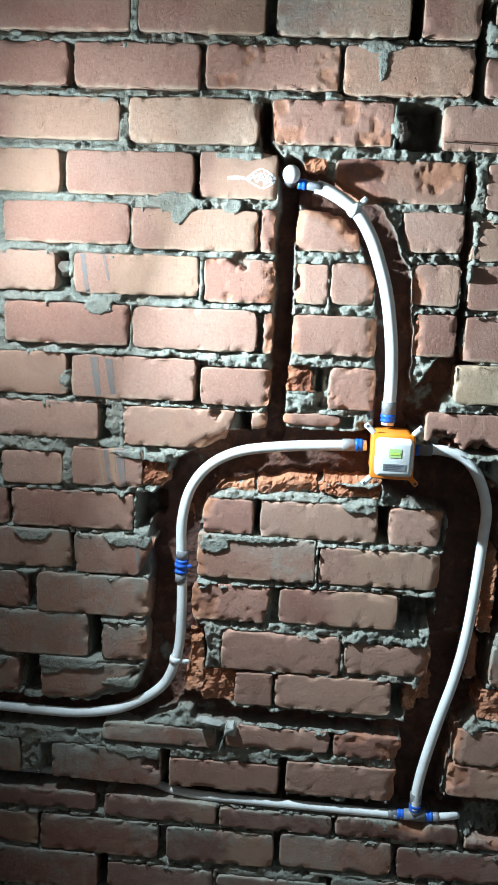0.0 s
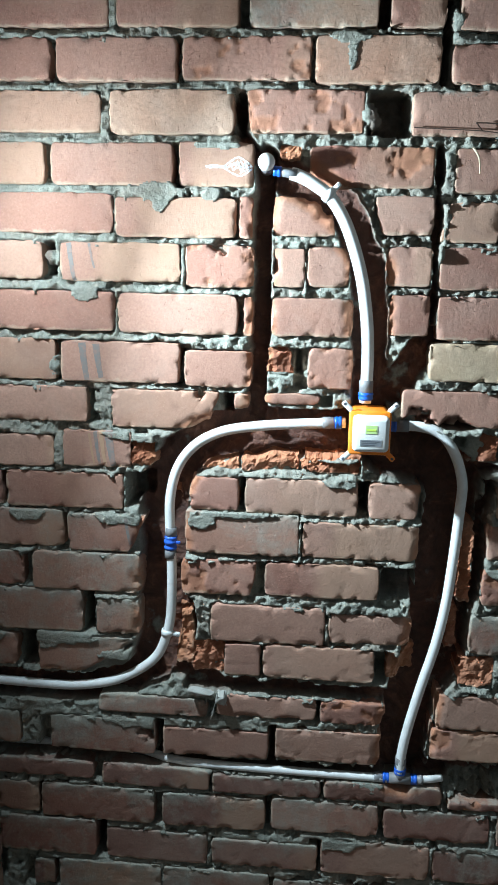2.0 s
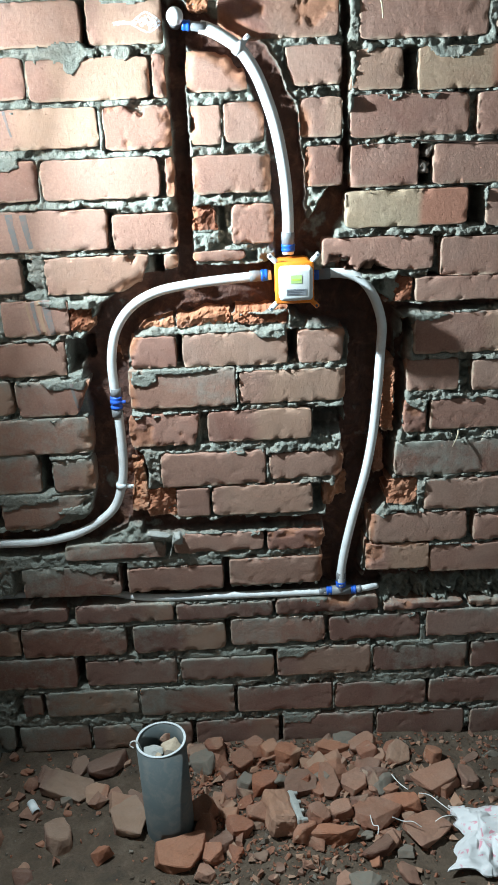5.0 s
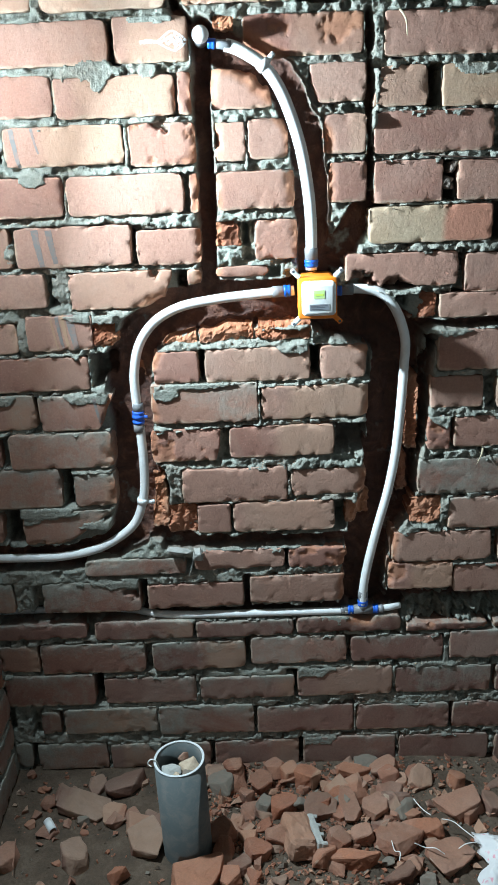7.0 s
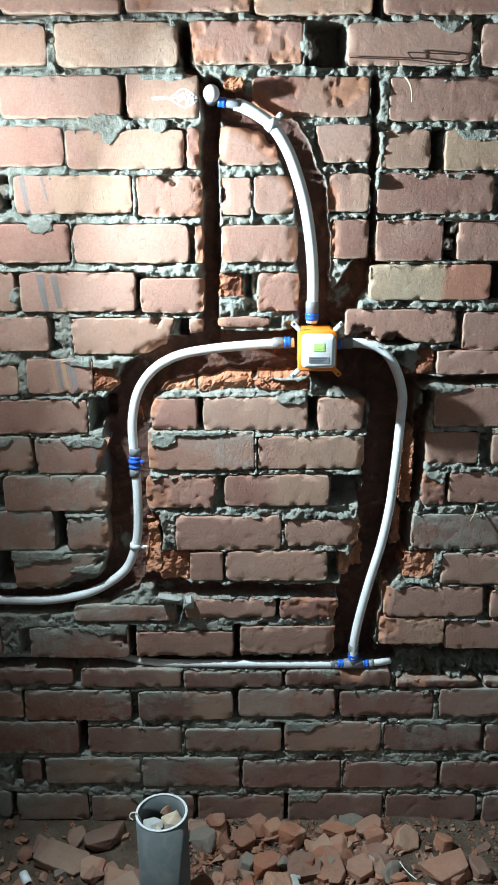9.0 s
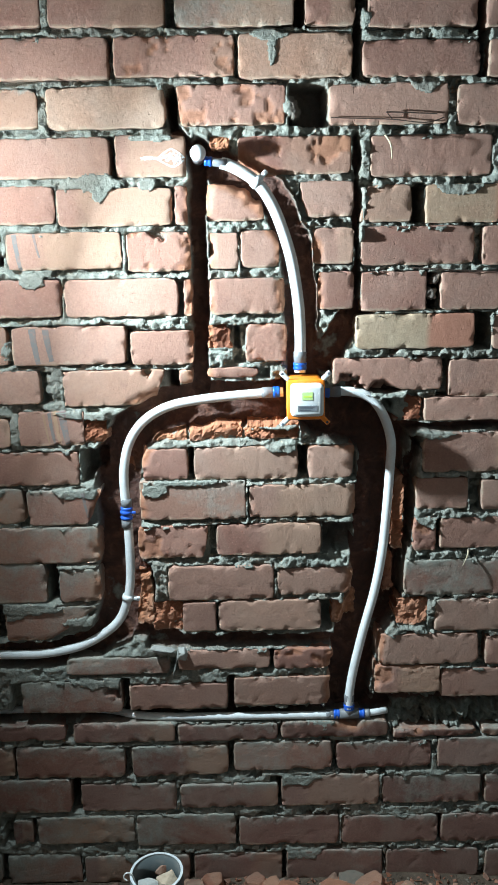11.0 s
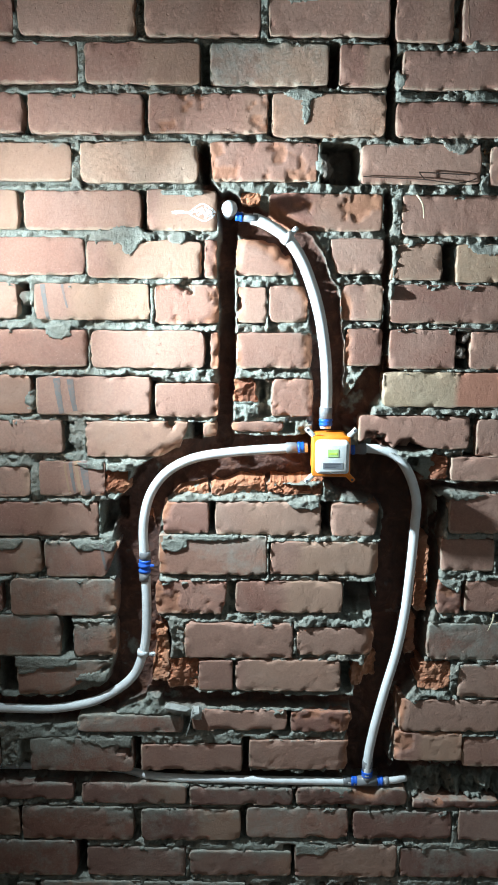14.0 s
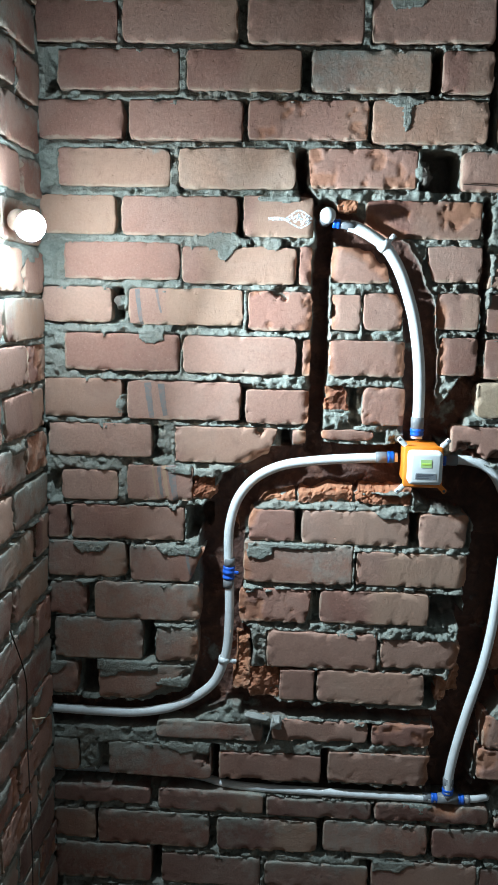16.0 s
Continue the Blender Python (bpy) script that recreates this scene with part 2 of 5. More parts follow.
def cloth_material():
    m, n, l, b = material("printed_white_sack", 0.7)
    p = place(n, l)
    v = noise_node(n, l, 26, 3, 0.5, p, 2.0)
    col = mix(n, l, ramp(n, l, v, (0.60, (0, 0, 0)), (0.66, (0.8, 0.8, 0.8))), (0.62, 0.61, 0.60), (0.66, 0.22, 0.29))
    l.new(col, b.inputs["Base Color"])
    bump(n, l, b, noise_node(n, l, 60, 4, 0.6, p), 0.4, 0.006)
    return m


CLOTH = cloth_material()


def glow(name, strength):
    m, n, l, b = material(name, 0.4)
    b.inputs["Emission Color"].default_value = (0.715, 0.905, 1.0, 1)
    b.inputs["Emission Strength"].default_value = strength
    return m


DOME_GLOW = glow("lit_bulb_dome", 850.0)


# ---- mesh helpers ----
TABLE = np.random.RandomState(7).rand(256, 256)


def field(x, z, size, seed=0, octaves=4, gain=0.55):
    """Smooth value noise about 0..1 at the given feature size."""
    x, z = np.asarray(x, float), np.asarray(z, float)
    total, amp, norm = 0.0, 1.0, 0.0
    for o in range(octaves):
        u, w = x / size + 37.7 * seed + 11.3 * o, z / size + 17.1 * seed + 5.9 * o
        i, j = np.floor(u).astype(int), np.floor(w).astype(int)
        f, g = u - i, w - j
        f, g = f * f * (3 - 2 * f), g * g * (3 - 2 * g)
        a, b = TABLE[i % 256, j % 256], TABLE[(i + 1) % 256, j % 256]
        c, d = TABLE[i % 256, (j + 1) % 256], TABLE[(i + 1) % 256, (j + 1) % 256]
        total = total + amp * (a + (b - a) * f + (c - a) * g + (a - b - c + d) * f * g)
        norm, amp, size = norm + amp, amp * gain, size / 2.03
    return total / norm


def step(a, b, v):
    t = np.clip((v - a) / (b - a), 0, 1)
    return t * t * (3 - 2 * t)


def mesh_of(name, verts, faces, mat, smooth=True):
    me = bpy.data.meshes.new(name)
    me.from_pydata([tuple(v) for v in verts], [], faces)
    me.materials.append(mat)
    if smooth:
        me.polygons.foreach_set("use_smooth", [True] * len(me.polygons))
    me.update()
    return me


def thing(name, me, label, category, group="", kind="", at=(0, 0, 0)):
    ob = new(name, me)
    ob.location = at
    return tagged(ob, label, category, group, kind)


def child(name, me, parent, label="", at=(0, 0, 0)):
    ob = new(name, me)
    ob.parent, ob.location = parent, at
    return tagged(ob, label) if label else ob


def from_bm(name, bm, mat, smooth=False):
    me = bpy.data.meshes.new(name)
    bmesh.ops.recalc_face_normals(bm, faces=bm.faces)
    bm.to_mesh(me)
    bm.free()
    me.materials.append(mat)
    if smooth:
        me.polygons.foreach_set("use_smooth", [True] * len(me.polygons))
    return me


def part(name, bm, mat, parent, label="", smooth=False):
    return child(name, from_bm(name, bm, mat, smooth), parent, label)


def box_bm(size, m=Matrix(), bevel=0.0, segments=2):
    bm = bmesh.new()
    bmesh.ops.create_cube(bm, size=1.0, matrix=m @ Matrix.Diagonal((*size, 1)))
    if bevel:
        bmesh.ops.bevel(bm, geom=bm.edges[:] + bm.verts[:], offset=bevel, segments=segments, profile=0.5, affect="EDGES")
    return bm


def spin_bm(profile, m=Matrix(), segments=24):
    """A body turned round local z from (radius, height) pairs; radius 0 closes an end."""
    bm = bmesh.new()
    rings = []
    for r, h in profile:
        if r <= 0:
            rings.append([bm.verts.new(m @ Vector((0, 0, h)))])
        else:
            rings.append([bm.verts.new(m @ Vector((r * math.cos(a), r * math.sin(a), h))) for a in (2 * math.pi * k / segments for k in range(segments))])
    for a, b in zip(rings, rings[1:]):
        for k in range(segments):
            j = (k + 1) % segments
            if len(a) == 1:
                bm.faces.new((a[0], b[k], b[j]))
            elif len(b) == 1:
                bm.faces.new((a[k], b[0], a[j]))
            else:
                bm.faces.new((a[k], b[k], b[j], a[j]))
    return bm


def glide(points, per=8):
    """A smooth line through the points."""
    p = [Vector(q) for q in points]
    p = [p[0] * 2 - p[1], *p, p[-1] * 2 - p[-2]]
    out = []
    for a, b, c, d in zip(p, p[1:], p[2:], p[3:]):
        for k in range(per):
            t = k / per
            out.append(0.5 * (2 * b + (c - a) * t + (2 * a - 5 * b + 4 * c - d) * t * t + (3 * b - a - 3 * c + d) * t ** 3))
    return out + [p[-2]]


def tube_bm(points, radius, segments=20, per=8, wobble=0.0):
    """A closed round tube along a smooth line; radius may be a function of the way 0..1."""
    line = glide(points, per) if per > 1 else [Vector(q) for q in points]
    bm = bmesh.new()
    rings, side = [], Vector((0.31, 0.9, 0.17))
    for k, q in enumerate(line):
        way = (line[min(k + 1, len(line) - 1)] - line[max(k - 1, 0)]).normalized()
        side = (side - way * side.dot(way)).normalized()
        up = way.cross(side)
        r = radius(k / (len(line) - 1)) if callable(radius) else radius
        rings.append([bm.verts.new(q + (side * math.cos(a) + up * math.sin(a)) * r) for a in (2 * math.pi * s / segments for s in range(segments))])
    for a, b in zip(rings, rings[1:]):
        for s in range(segments):
            bm.faces.new((a[s], a[(s + 1) % segments], b[(s + 1) % segments], b[s]))
    bm.faces.new(rings[0][::-1])
    bm.faces.new(rings[-1])
    return bm


# ---- the brick wall: courses ----
LEFT_X, RIGHT_X, TOP_Z = 0.305, 2.15, 2.75
COURSES = []


def course(*bricks):
    COURSES.append(list(bricks))


# each brick: left, right, bottom, top, finish, then how far its cut ends lean
course((0.242, 0.470, 2.138, 2.224, ""), (0.481, 0.718, 2.136, 2.224, ""), (0.738, 0.974, 2.135, 2.223, ""),
       (0.990, 1.235, 2.135, 2.221, ""), (1.247, 1.365, 2.125, 2.221, ""), (1.382, 1.616, 2.120, 2.220, ""),
       (1.633, 1.841, 2.119, 2.219, ""))
course((0.345, 0.599, 2.045, 2.125, ""), (0.614, 0.851, 2.043, 2.123, ""), (0.871, 1.113, 2.042, 2.123, "C"),
       (1.136, 1.238, 2.039, 2.122, ""), (1.264, 1.488, 2.034, 2.109, ""), (1.506, 1.739, 2.032, 2.107, ""))
course((0.243, 0.480, 1.948, 2.026, ""), (0.494, 0.732, 1.946, 2.026, ""), (0.743, 0.990, 1.948, 2.026, "R"),
       (0.998, 1.234, 1.942, 2.027, "P"), (1.253, 1.497, 1.941, 2.011, ""), (1.514, 1.747, 1.937, 2.010, ""))
course((0.341, 0.581, 1.852, 1.929, ""), (0.598, 0.844, 1.849, 1.931, "P"), (0.867, 1.095, 1.853, 1.931, "R", 0.009, 0.000),
       (1.185, 1.435, 1.848, 1.929, ""), (1.453, 1.688, 1.844, 1.925, ""))
course((0.208, 0.463, 1.754, 1.834, ""), (0.476, 0.724, 1.753, 1.833, ""), (0.736, 0.884, 1.752, 1.836, ""),
       (0.933, 0.975, 1.804, 1.833, "B"), (0.993, 1.233, 1.752, 1.829, "R"), (1.273, 1.530, 1.744, 1.827, ""),
       (1.545, 1.780, 1.742, 1.825, ""))
course((0.350, 0.601, 1.659, 1.738, ""), (0.606, 0.851, 1.653, 1.731, ""), (0.857, 0.883, 1.652, 1.735, ""),
       (0.925, 1.034, 1.659, 1.736, "", 0.000, -0.017), (1.122, 1.239, 1.664, 1.738, "", 0.017, 0.000), (1.268, 1.361, 1.651, 1.728, "", -0.018, -0.004),
       (1.393, 1.641, 1.648, 1.727, "Y"))
course((0.239, 0.453, 1.566, 1.643, ""), (0.491, 0.738, 1.564, 1.642, ""), (0.750, 0.887, 1.556, 1.640, "R"),
       (0.929, 0.990, 1.559, 1.635, ""), (0.996, 1.079, 1.561, 1.640, ""), (1.152, 1.240, 1.566, 1.642, ""),
       (1.255, 1.503, 1.561, 1.642, ""), (1.519, 1.764, 1.557, 1.640, ""))
course((0.348, 0.601, 1.463, 1.544, ""), (0.609, 0.857, 1.461, 1.542, ""), (0.869, 0.887, 1.460, 1.541, ""),
       (0.925, 1.091, 1.462, 1.539, ""), (1.163, 1.242, 1.468, 1.549, ""), (1.258, 1.401, 1.462, 1.548, ""),
       (1.431, 1.679, 1.463, 1.544, ""))
course((0.274, 0.475, 1.358, 1.444, ""), (0.486, 0.736, 1.357, 1.442, ""), (0.748, 0.887, 1.353, 1.429, ""),
       (0.919, 0.963, 1.387, 1.440, "B", 0.000, -0.012), (1.003, 1.094, 1.356, 1.439, "R"), (1.247, 1.511, 1.379, 1.455, "Y"),
       (1.551, 1.760, 1.372, 1.449, ""))
course((0.308, 0.541, 1.271, 1.344, ""), (0.592, 0.821, 1.262, 1.343, "", 0.000, 0.028), (0.851, 0.883, 1.308, 1.341, ""),
       (0.915, 1.031, 1.321, 1.344, ""), (1.197, 1.441, 1.286, 1.359, ""), (1.456, 1.705, 1.267, 1.352, ""))
course((0.336, 0.464, 1.169, 1.238, ""), (0.485, 0.633, 1.173, 1.252, ""), (0.633, 0.683, 1.177, 1.248, "B"), (0.765, 0.862, 1.176, 1.216, "B"), (0.868, 0.992, 1.178, 1.218, "B"), (0.998, 1.120, 1.178, 1.222, "B"),
       (1.334, 1.400, 1.212, 1.268, "B"), (1.404, 1.664, 1.213, 1.267, ""))
course((0.286, 0.346, 1.077, 1.156, ""), (0.356, 0.615, 1.079, 1.158, ""), (0.679, 0.734, 1.094, 1.180, "B"),
       (0.760, 0.865, 1.086, 1.159, "R"), (0.879, 1.117, 1.083, 1.162, ""), (1.140, 1.250, 1.083, 1.160, "", 0.000, 0.010),
       (1.404, 1.665, 1.091, 1.184, ""))
course((0.286, 0.481, 0.988, 1.073, ""), (0.490, 0.663, 0.982, 1.067, "", 0.000, 0.036), (0.750, 0.996, 0.989, 1.083, "C"),
       (1.003, 1.249, 0.990, 1.070, ""), (1.340, 1.364, 0.900, 1.081, "B"), (1.392, 1.512, 1.003, 1.078, ""),
       (1.543, 1.789, 0.997, 1.072, ""))
course((0.279, 0.388, 0.895, 0.974, ""), (0.407, 0.653, 0.888, 0.977, ""), (0.741, 0.909, 0.894, 0.974, "R", 0.000, 0.013),
       (0.925, 1.171, 0.899, 0.975, ""), (1.389, 1.441, 0.899, 0.982, "R"), (1.450, 1.704, 0.905, 0.980, ""))
course((0.265, 0.297, 0.793, 0.878, ""), (0.310, 0.518, 0.788, 0.889, "C"), (0.550, 0.647, 0.788, 0.871, ""),
       (0.807, 1.058, 0.786, 0.873, ""), (1.068, 1.247, 0.795, 0.863, ""), (1.318, 1.343, 0.790, 0.900, "B"),
       (1.370, 1.631, 0.786, 0.877, "C"))
course((0.277, 0.363, 0.696, 0.778, "C"), (0.414, 0.640, 0.690, 0.777, "C", 0.000, 0.120), (0.726, 0.768, 0.724, 0.853, "B"),
       (0.767, 0.839, 0.704, 0.781, "B"), (0.839, 0.919, 0.704, 0.780, ""), (0.925, 1.171, 0.704, 0.782, ""),
       (1.198, 1.263, 0.708, 0.777, "B"), (1.352, 1.429, 0.708, 0.778, "B"), (1.446, 1.711, 0.692, 0.774, ""))
course((0.550, 0.803, 0.597, 0.640, ""), (0.822, 1.047, 0.603, 0.654, ""), (1.057, 1.200, 0.601, 0.653, "R"),
       (1.311, 1.555, 0.605, 0.684, ""), (1.572, 1.819, 0.601, 0.674, ""))
course((0.244, 0.364, 0.500, 0.583, "C"), (0.436, 0.682, 0.494, 0.579, "C"), (0.700, 0.942, 0.497, 0.565, ""),
       (0.958, 1.196, 0.502, 0.579, ""), (1.304, 1.464, 0.529, 0.601, "R"), (1.466, 1.723, 0.514, 0.591, ""))
course((0.255, 0.536, 0.419, 0.460, ""), (0.554, 0.808, 0.409, 0.461, ""), (0.814, 1.064, 0.407, 0.451, ""),
       (1.072, 1.339, 0.409, 0.454, ""), (1.352, 1.560, 0.404, 0.424, "R"))
course((0.255, 0.401, 0.320, 0.398, "C"), (0.407, 0.679, 0.311, 0.399, "C"), (0.697, 0.938, 0.311, 0.395, ""),
       (0.952, 1.199, 0.320, 0.400, "C"), (1.210, 1.450, 0.318, 0.393, ""), (1.465, 1.736, 0.318, 0.399, ""))
course((0.233, 0.538, 0.212, 0.307, "C"), (0.562, 0.804, 0.211, 0.290, ""), (0.814, 1.063, 0.215, 0.284, ""),
       (1.071, 1.320, 0.215, 0.302, ""), (1.328, 1.578, 0.215, 0.294, ""), (1.589, 1.863, 0.212, 0.294, ""))
course((0.121, 0.287, 0.135, 0.214, ""), (0.384, 0.433, 0.122, 0.190, ""), (0.446, 0.693, 0.118, 0.197, "C"),
       (0.700, 0.952, 0.106, 0.196, "C"), (0.962, 1.218, 0.100, 0.184, ""), (1.226, 1.473, 0.099, 0.180, ""),
       (1.482, 1.767, 0.095, 0.179, ""))
course((0.162, 0.346, 0.011, 0.091, "C"), (0.361, 0.550, 0.002, 0.086, "C"), (0.560, 0.700, -0.002, 0.078, ""),
       (0.716, 0.831, -0.005, 0.075, ""), (0.843, 1.071, -0.009, 0.075, ""), (1.083, 1.332, -0.012, 0.080, ""),
       (1.341, 1.583, -0.009, 0.076, ""), (1.600, 1.884, -0.013, 0.073, ""))
for k in range(5):
    z0, x0 = 2.238 + 0.095 * k, 0.30 - 0.12 * (k % 2)
    course(*[(x0 + 0.245 * j, x0 + 0.245 * j + 0.232, z0, z0 + 0.080, "") for j in range(8)])
course(*[(0.20 + 0.25 * j, 0.438 + 0.25 * j, -0.11, -0.025, "C") for j in range(8)])
for row in COURSES:
    while row[-1][1] < RIGHT_X - 0.25:
        last = row[-1]
        row.append((last[1] + 0.013, last[1] + 0.245, last[2], last[3], ""))

# channels hacked into the wall for the pipes: line, half width, depth
CHASES = [
    ([(0.910, 1.813), (0.908, 1.702), (0.905, 1.558), (0.904, 1.435), (0.899, 1.295)], 0.0185, 0.065),
    ([(0.938, 1.781), (0.997, 1.754), (1.064, 1.719), (1.092, 1.665), (1.117, 1.593), (1.124, 1.508), (1.130, 1.408), (1.134, 1.307)], 0.036, 0.045),
    ([(1.135, 1.262), (0.995, 1.258), (0.881, 1.256), (0.804, 1.238), (0.739, 1.199)], 0.052, 0.050),
    ([(0.733, 1.193), (0.700, 1.127), (0.702, 1.046), (0.697, 0.964), (0.696, 0.881), (0.693, 0.782), (0.677, 0.725)], 0.050, 0.060),
    ([(0.691, 0.725), (0.615, 0.670), (0.519, 0.649), (0.412, 0.650), (0.251, 0.656)], 0.032, 0.045),
    ([(1.173, 1.235), (1.263, 1.215), (1.318, 1.162), (1.312, 1.068), (1.305, 0.973), (1.298, 0.875), (1.285, 0.776), (1.262, 0.690), (1.250, 0.587), (1.241, 0.497)], 0.056, 0.092),
    ([(0.237, 0.481), (0.648, 0.476), (1.060, 0.472), (1.252, 0.473), (1.335, 0.472)], 0.016, 0.075),
    ([(1.300, 0.500), (1.40, 0.492), (1.50, 0.488), (1.75, 0.488)], 0.010, 0.060),
    ([(1.245, 1.828), (1.246, 1.712), (1.248, 1.580), (1.249, 1.457)], 0.006, 0.045),
    ([(1.249, 1.457), (1.220, 1.420), (1.184, 1.357)], 0.034, 0.055), ([(0.748, 0.86), (0.752, 0.72)], 0.022, 0.050), ([(0.69, 0.715), (0.80, 0.698)], 0.020, 0.050),
    ([(0.30, 0.632), (0.461, 0.634), (0.551, 0.646), (0.613, 0.668), (0.700, 0.692)], 0.016, 0.060),
    ([(0.763, 0.678), (0.925, 0.676), (1.086, 0.674), (1.221, 0.673)], 0.017, 0.045),
    ([(1.392, 1.165), (1.378, 1.06), (1.377, 0.985), (1.372, 0.915), (1.357, 0.863), (1.356, 0.82), (1.350, 0.776), (1.339, 0.727), (1.317, 0.703), (1.306, 0.666), (1.293, 0.60), (1.286, 0.54)], 0.0115, 0.080),
    ([(1.36, 1.198), (1.60, 1.200), (2.1, 1.200)], 0.009, 0.05), ([(1.24, 1.297), (1.35, 1.292)], 0.012, 0.055),
    ([(1.127, 2.112), (1.124, 2.05)], 0.012, 0.05),
    ([(0.852, 1.91), (0.862, 1.85), (0.90, 1.80)], 0.012, 0.045),
]


# bricks or joints knocked out: left, right, bottom, top
HOLES = [(1.104, 1.180, 1.852, 1.930), (1.117, 1.134, 2.046, 2.125), (1.366, 1.390, 1.652, 1.730), (1.514, 1.547, 1.376, 1.455), (1.175, 1.246, 0.902, 0.972), (0.522, 0.546, 0.790, 0.875),
         (0.622, 0.676, 1.086, 1.158), (0.846, 0.866, 1.850, 1.932), (1.402, 1.428, 1.466, 1.542), (0.456, 0.472, 1.575, 1.640), (0.370, 0.408, 0.690, 0.780), (1.120, 1.138, 1.090, 1.160),
         (0.866, 0.877, 1.095, 1.160), (0.684, 0.699, 0.468, 0.582), (0.943, 0.957, 0.468, 0.582), (0.537, 0.560, 0.215, 0.285), (1.494, 1.512, 1.945, 2.105), (1.237, 1.250, 1.940, 2.225), (0.828, 0.848, 1.300, 1.335)]

# mortar blobs left in the joints: place, radius, height
LUMPS = [(1.252, 1.628, 0.014, 0.036), (1.256, 1.795, 0.020, 0.024), (1.258, 1.765, 0.016, 0.022), (1.262, 1.700, 0.017, 0.020), (1.258, 1.670, 0.014, 0.02), (1.106, 1.888, 0.020, 0.026), (1.114, 1.872, 0.012, 0.024),
         (1.418, 1.530, 0.018, 0.02), (1.412, 1.500, 0.016, 0.02), (1.262, 2.055, 0.014, 0.022), (1.255, 2.115, 0.012, 0.02), (1.412, 2.118, 0.018, 0.022), (0.672, 1.078, 0.022, 0.022), (0.700, 1.070, 0.016, 0.02),
         (0.745, 0.858, 0.022, 0.024), (0.735, 0.800, 0.018, 0.03), (0.760, 0.835, 0.012, 0.03), (1.288, 0.590, 0.014, 0.034), (1.284, 0.660, 0.016, 0.034), (0.575, 1.300, 0.016, 0.022), (0.570, 1.325, 0.015, 0.02),
         (0.470, 1.390, 0.014, 0.022), (0.475, 1.210, 0.018, 0.02), (0.475, 1.180, 0.014, 0.022), (0.468, 1.610, 0.012, 0.02), (1.355, 0.978, 0.014, 0.02), (1.400, 0.978, 0.016, 0.02), (1.55, 0.975, 0.02, 0.02)]


# thin mortar wiped over brick faces: place and half sizes
PATCHES = [(0.690, 1.742, 0.055, 0.018), (0.698, 1.722, 0.014, 0.024), (0.540, 1.540, 0.032, 0.016), (0.800, 1.737, 0.022, 0.014), (0.86, 1.078, 0.09, 0.008), (0.785, 1.060, 0.036, 0.018),
           (0.46, 0.772, 0.09, 0.014), (0.62, 0.735, 0.06, 0.016), (1.42, 1.185, 0.06, 0.016), (1.066, 2.024, 0.036, 0.012), (1.068, 1.998, 0.010, 0.036)]
# bites out of brick faces: place and radius
NOTCHES = [(0.812, 1.636, 0.013), (0.824, 1.630, 0.010), (1.225, 1.290, 0.024), (1.262, 1.286, 0.022), (1.300, 1.284, 0.020), (1.335, 1.282, 0.014), (0.778, 1.336, 0.009), (0.585, 1.335, 0.012), (0.64, 1.075, 0.014), (0.66, 0.55, 0.014)]


def far_from(line, x, z):
    """Distance of points from a line of the wall's plane."""
    best = np.full(np.shape(x), 9.0)
    for (ax, az), (bx, bz) in zip(line, line[1:]):
        dx, dz = bx - ax, bz - az
        t = np.clip(((x - ax) * dx + (z - az) * dz) / (dx * dx + dz * dz), 0, 1)
        best = np.minimum(best, np.hypot(x - ax - t * dx, z - az - t * dz))
    return best


def sheet_faces(nx, nz):
    i = np.arange(nx * nz).reshape(nz, nx)
    return np.stack([i[:-1, :-1], i[:-1, 1:], i[1:, 1:], i[1:, :-1]], -1).reshape(-1, 4).tolist()


def clods(x, z, size, seed):
    """Crumbly mortar: distance to the nearest clod's middle (in clod sizes) and each clod's own 0..1 number."""
    u, w = np.asarray(x) / size, np.asarray(z) / size
    i, j = np.floor(u).astype(int), np.floor(w).astype(int)
    near, own = np.full(u.shape, 9.0), np.zeros(u.shape)
    for a in (-1, 0, 1):
        for b in (-1, 0, 1):
            p, q = (i + a + 31 * seed) % 256, (j + b + 57 * seed) % 256
            d = np.hypot(i + a + 0.15 + 0.7 * TABLE[p, q] - u, j + b + 0.15 + 0.7 * TABLE[q, p] - w)
            own = np.where(d < near, TABLE[(p * 3 + 7) % 256, (q * 5 + 11) % 256], own)
            near = np.minimum(near, d)
    return near, own


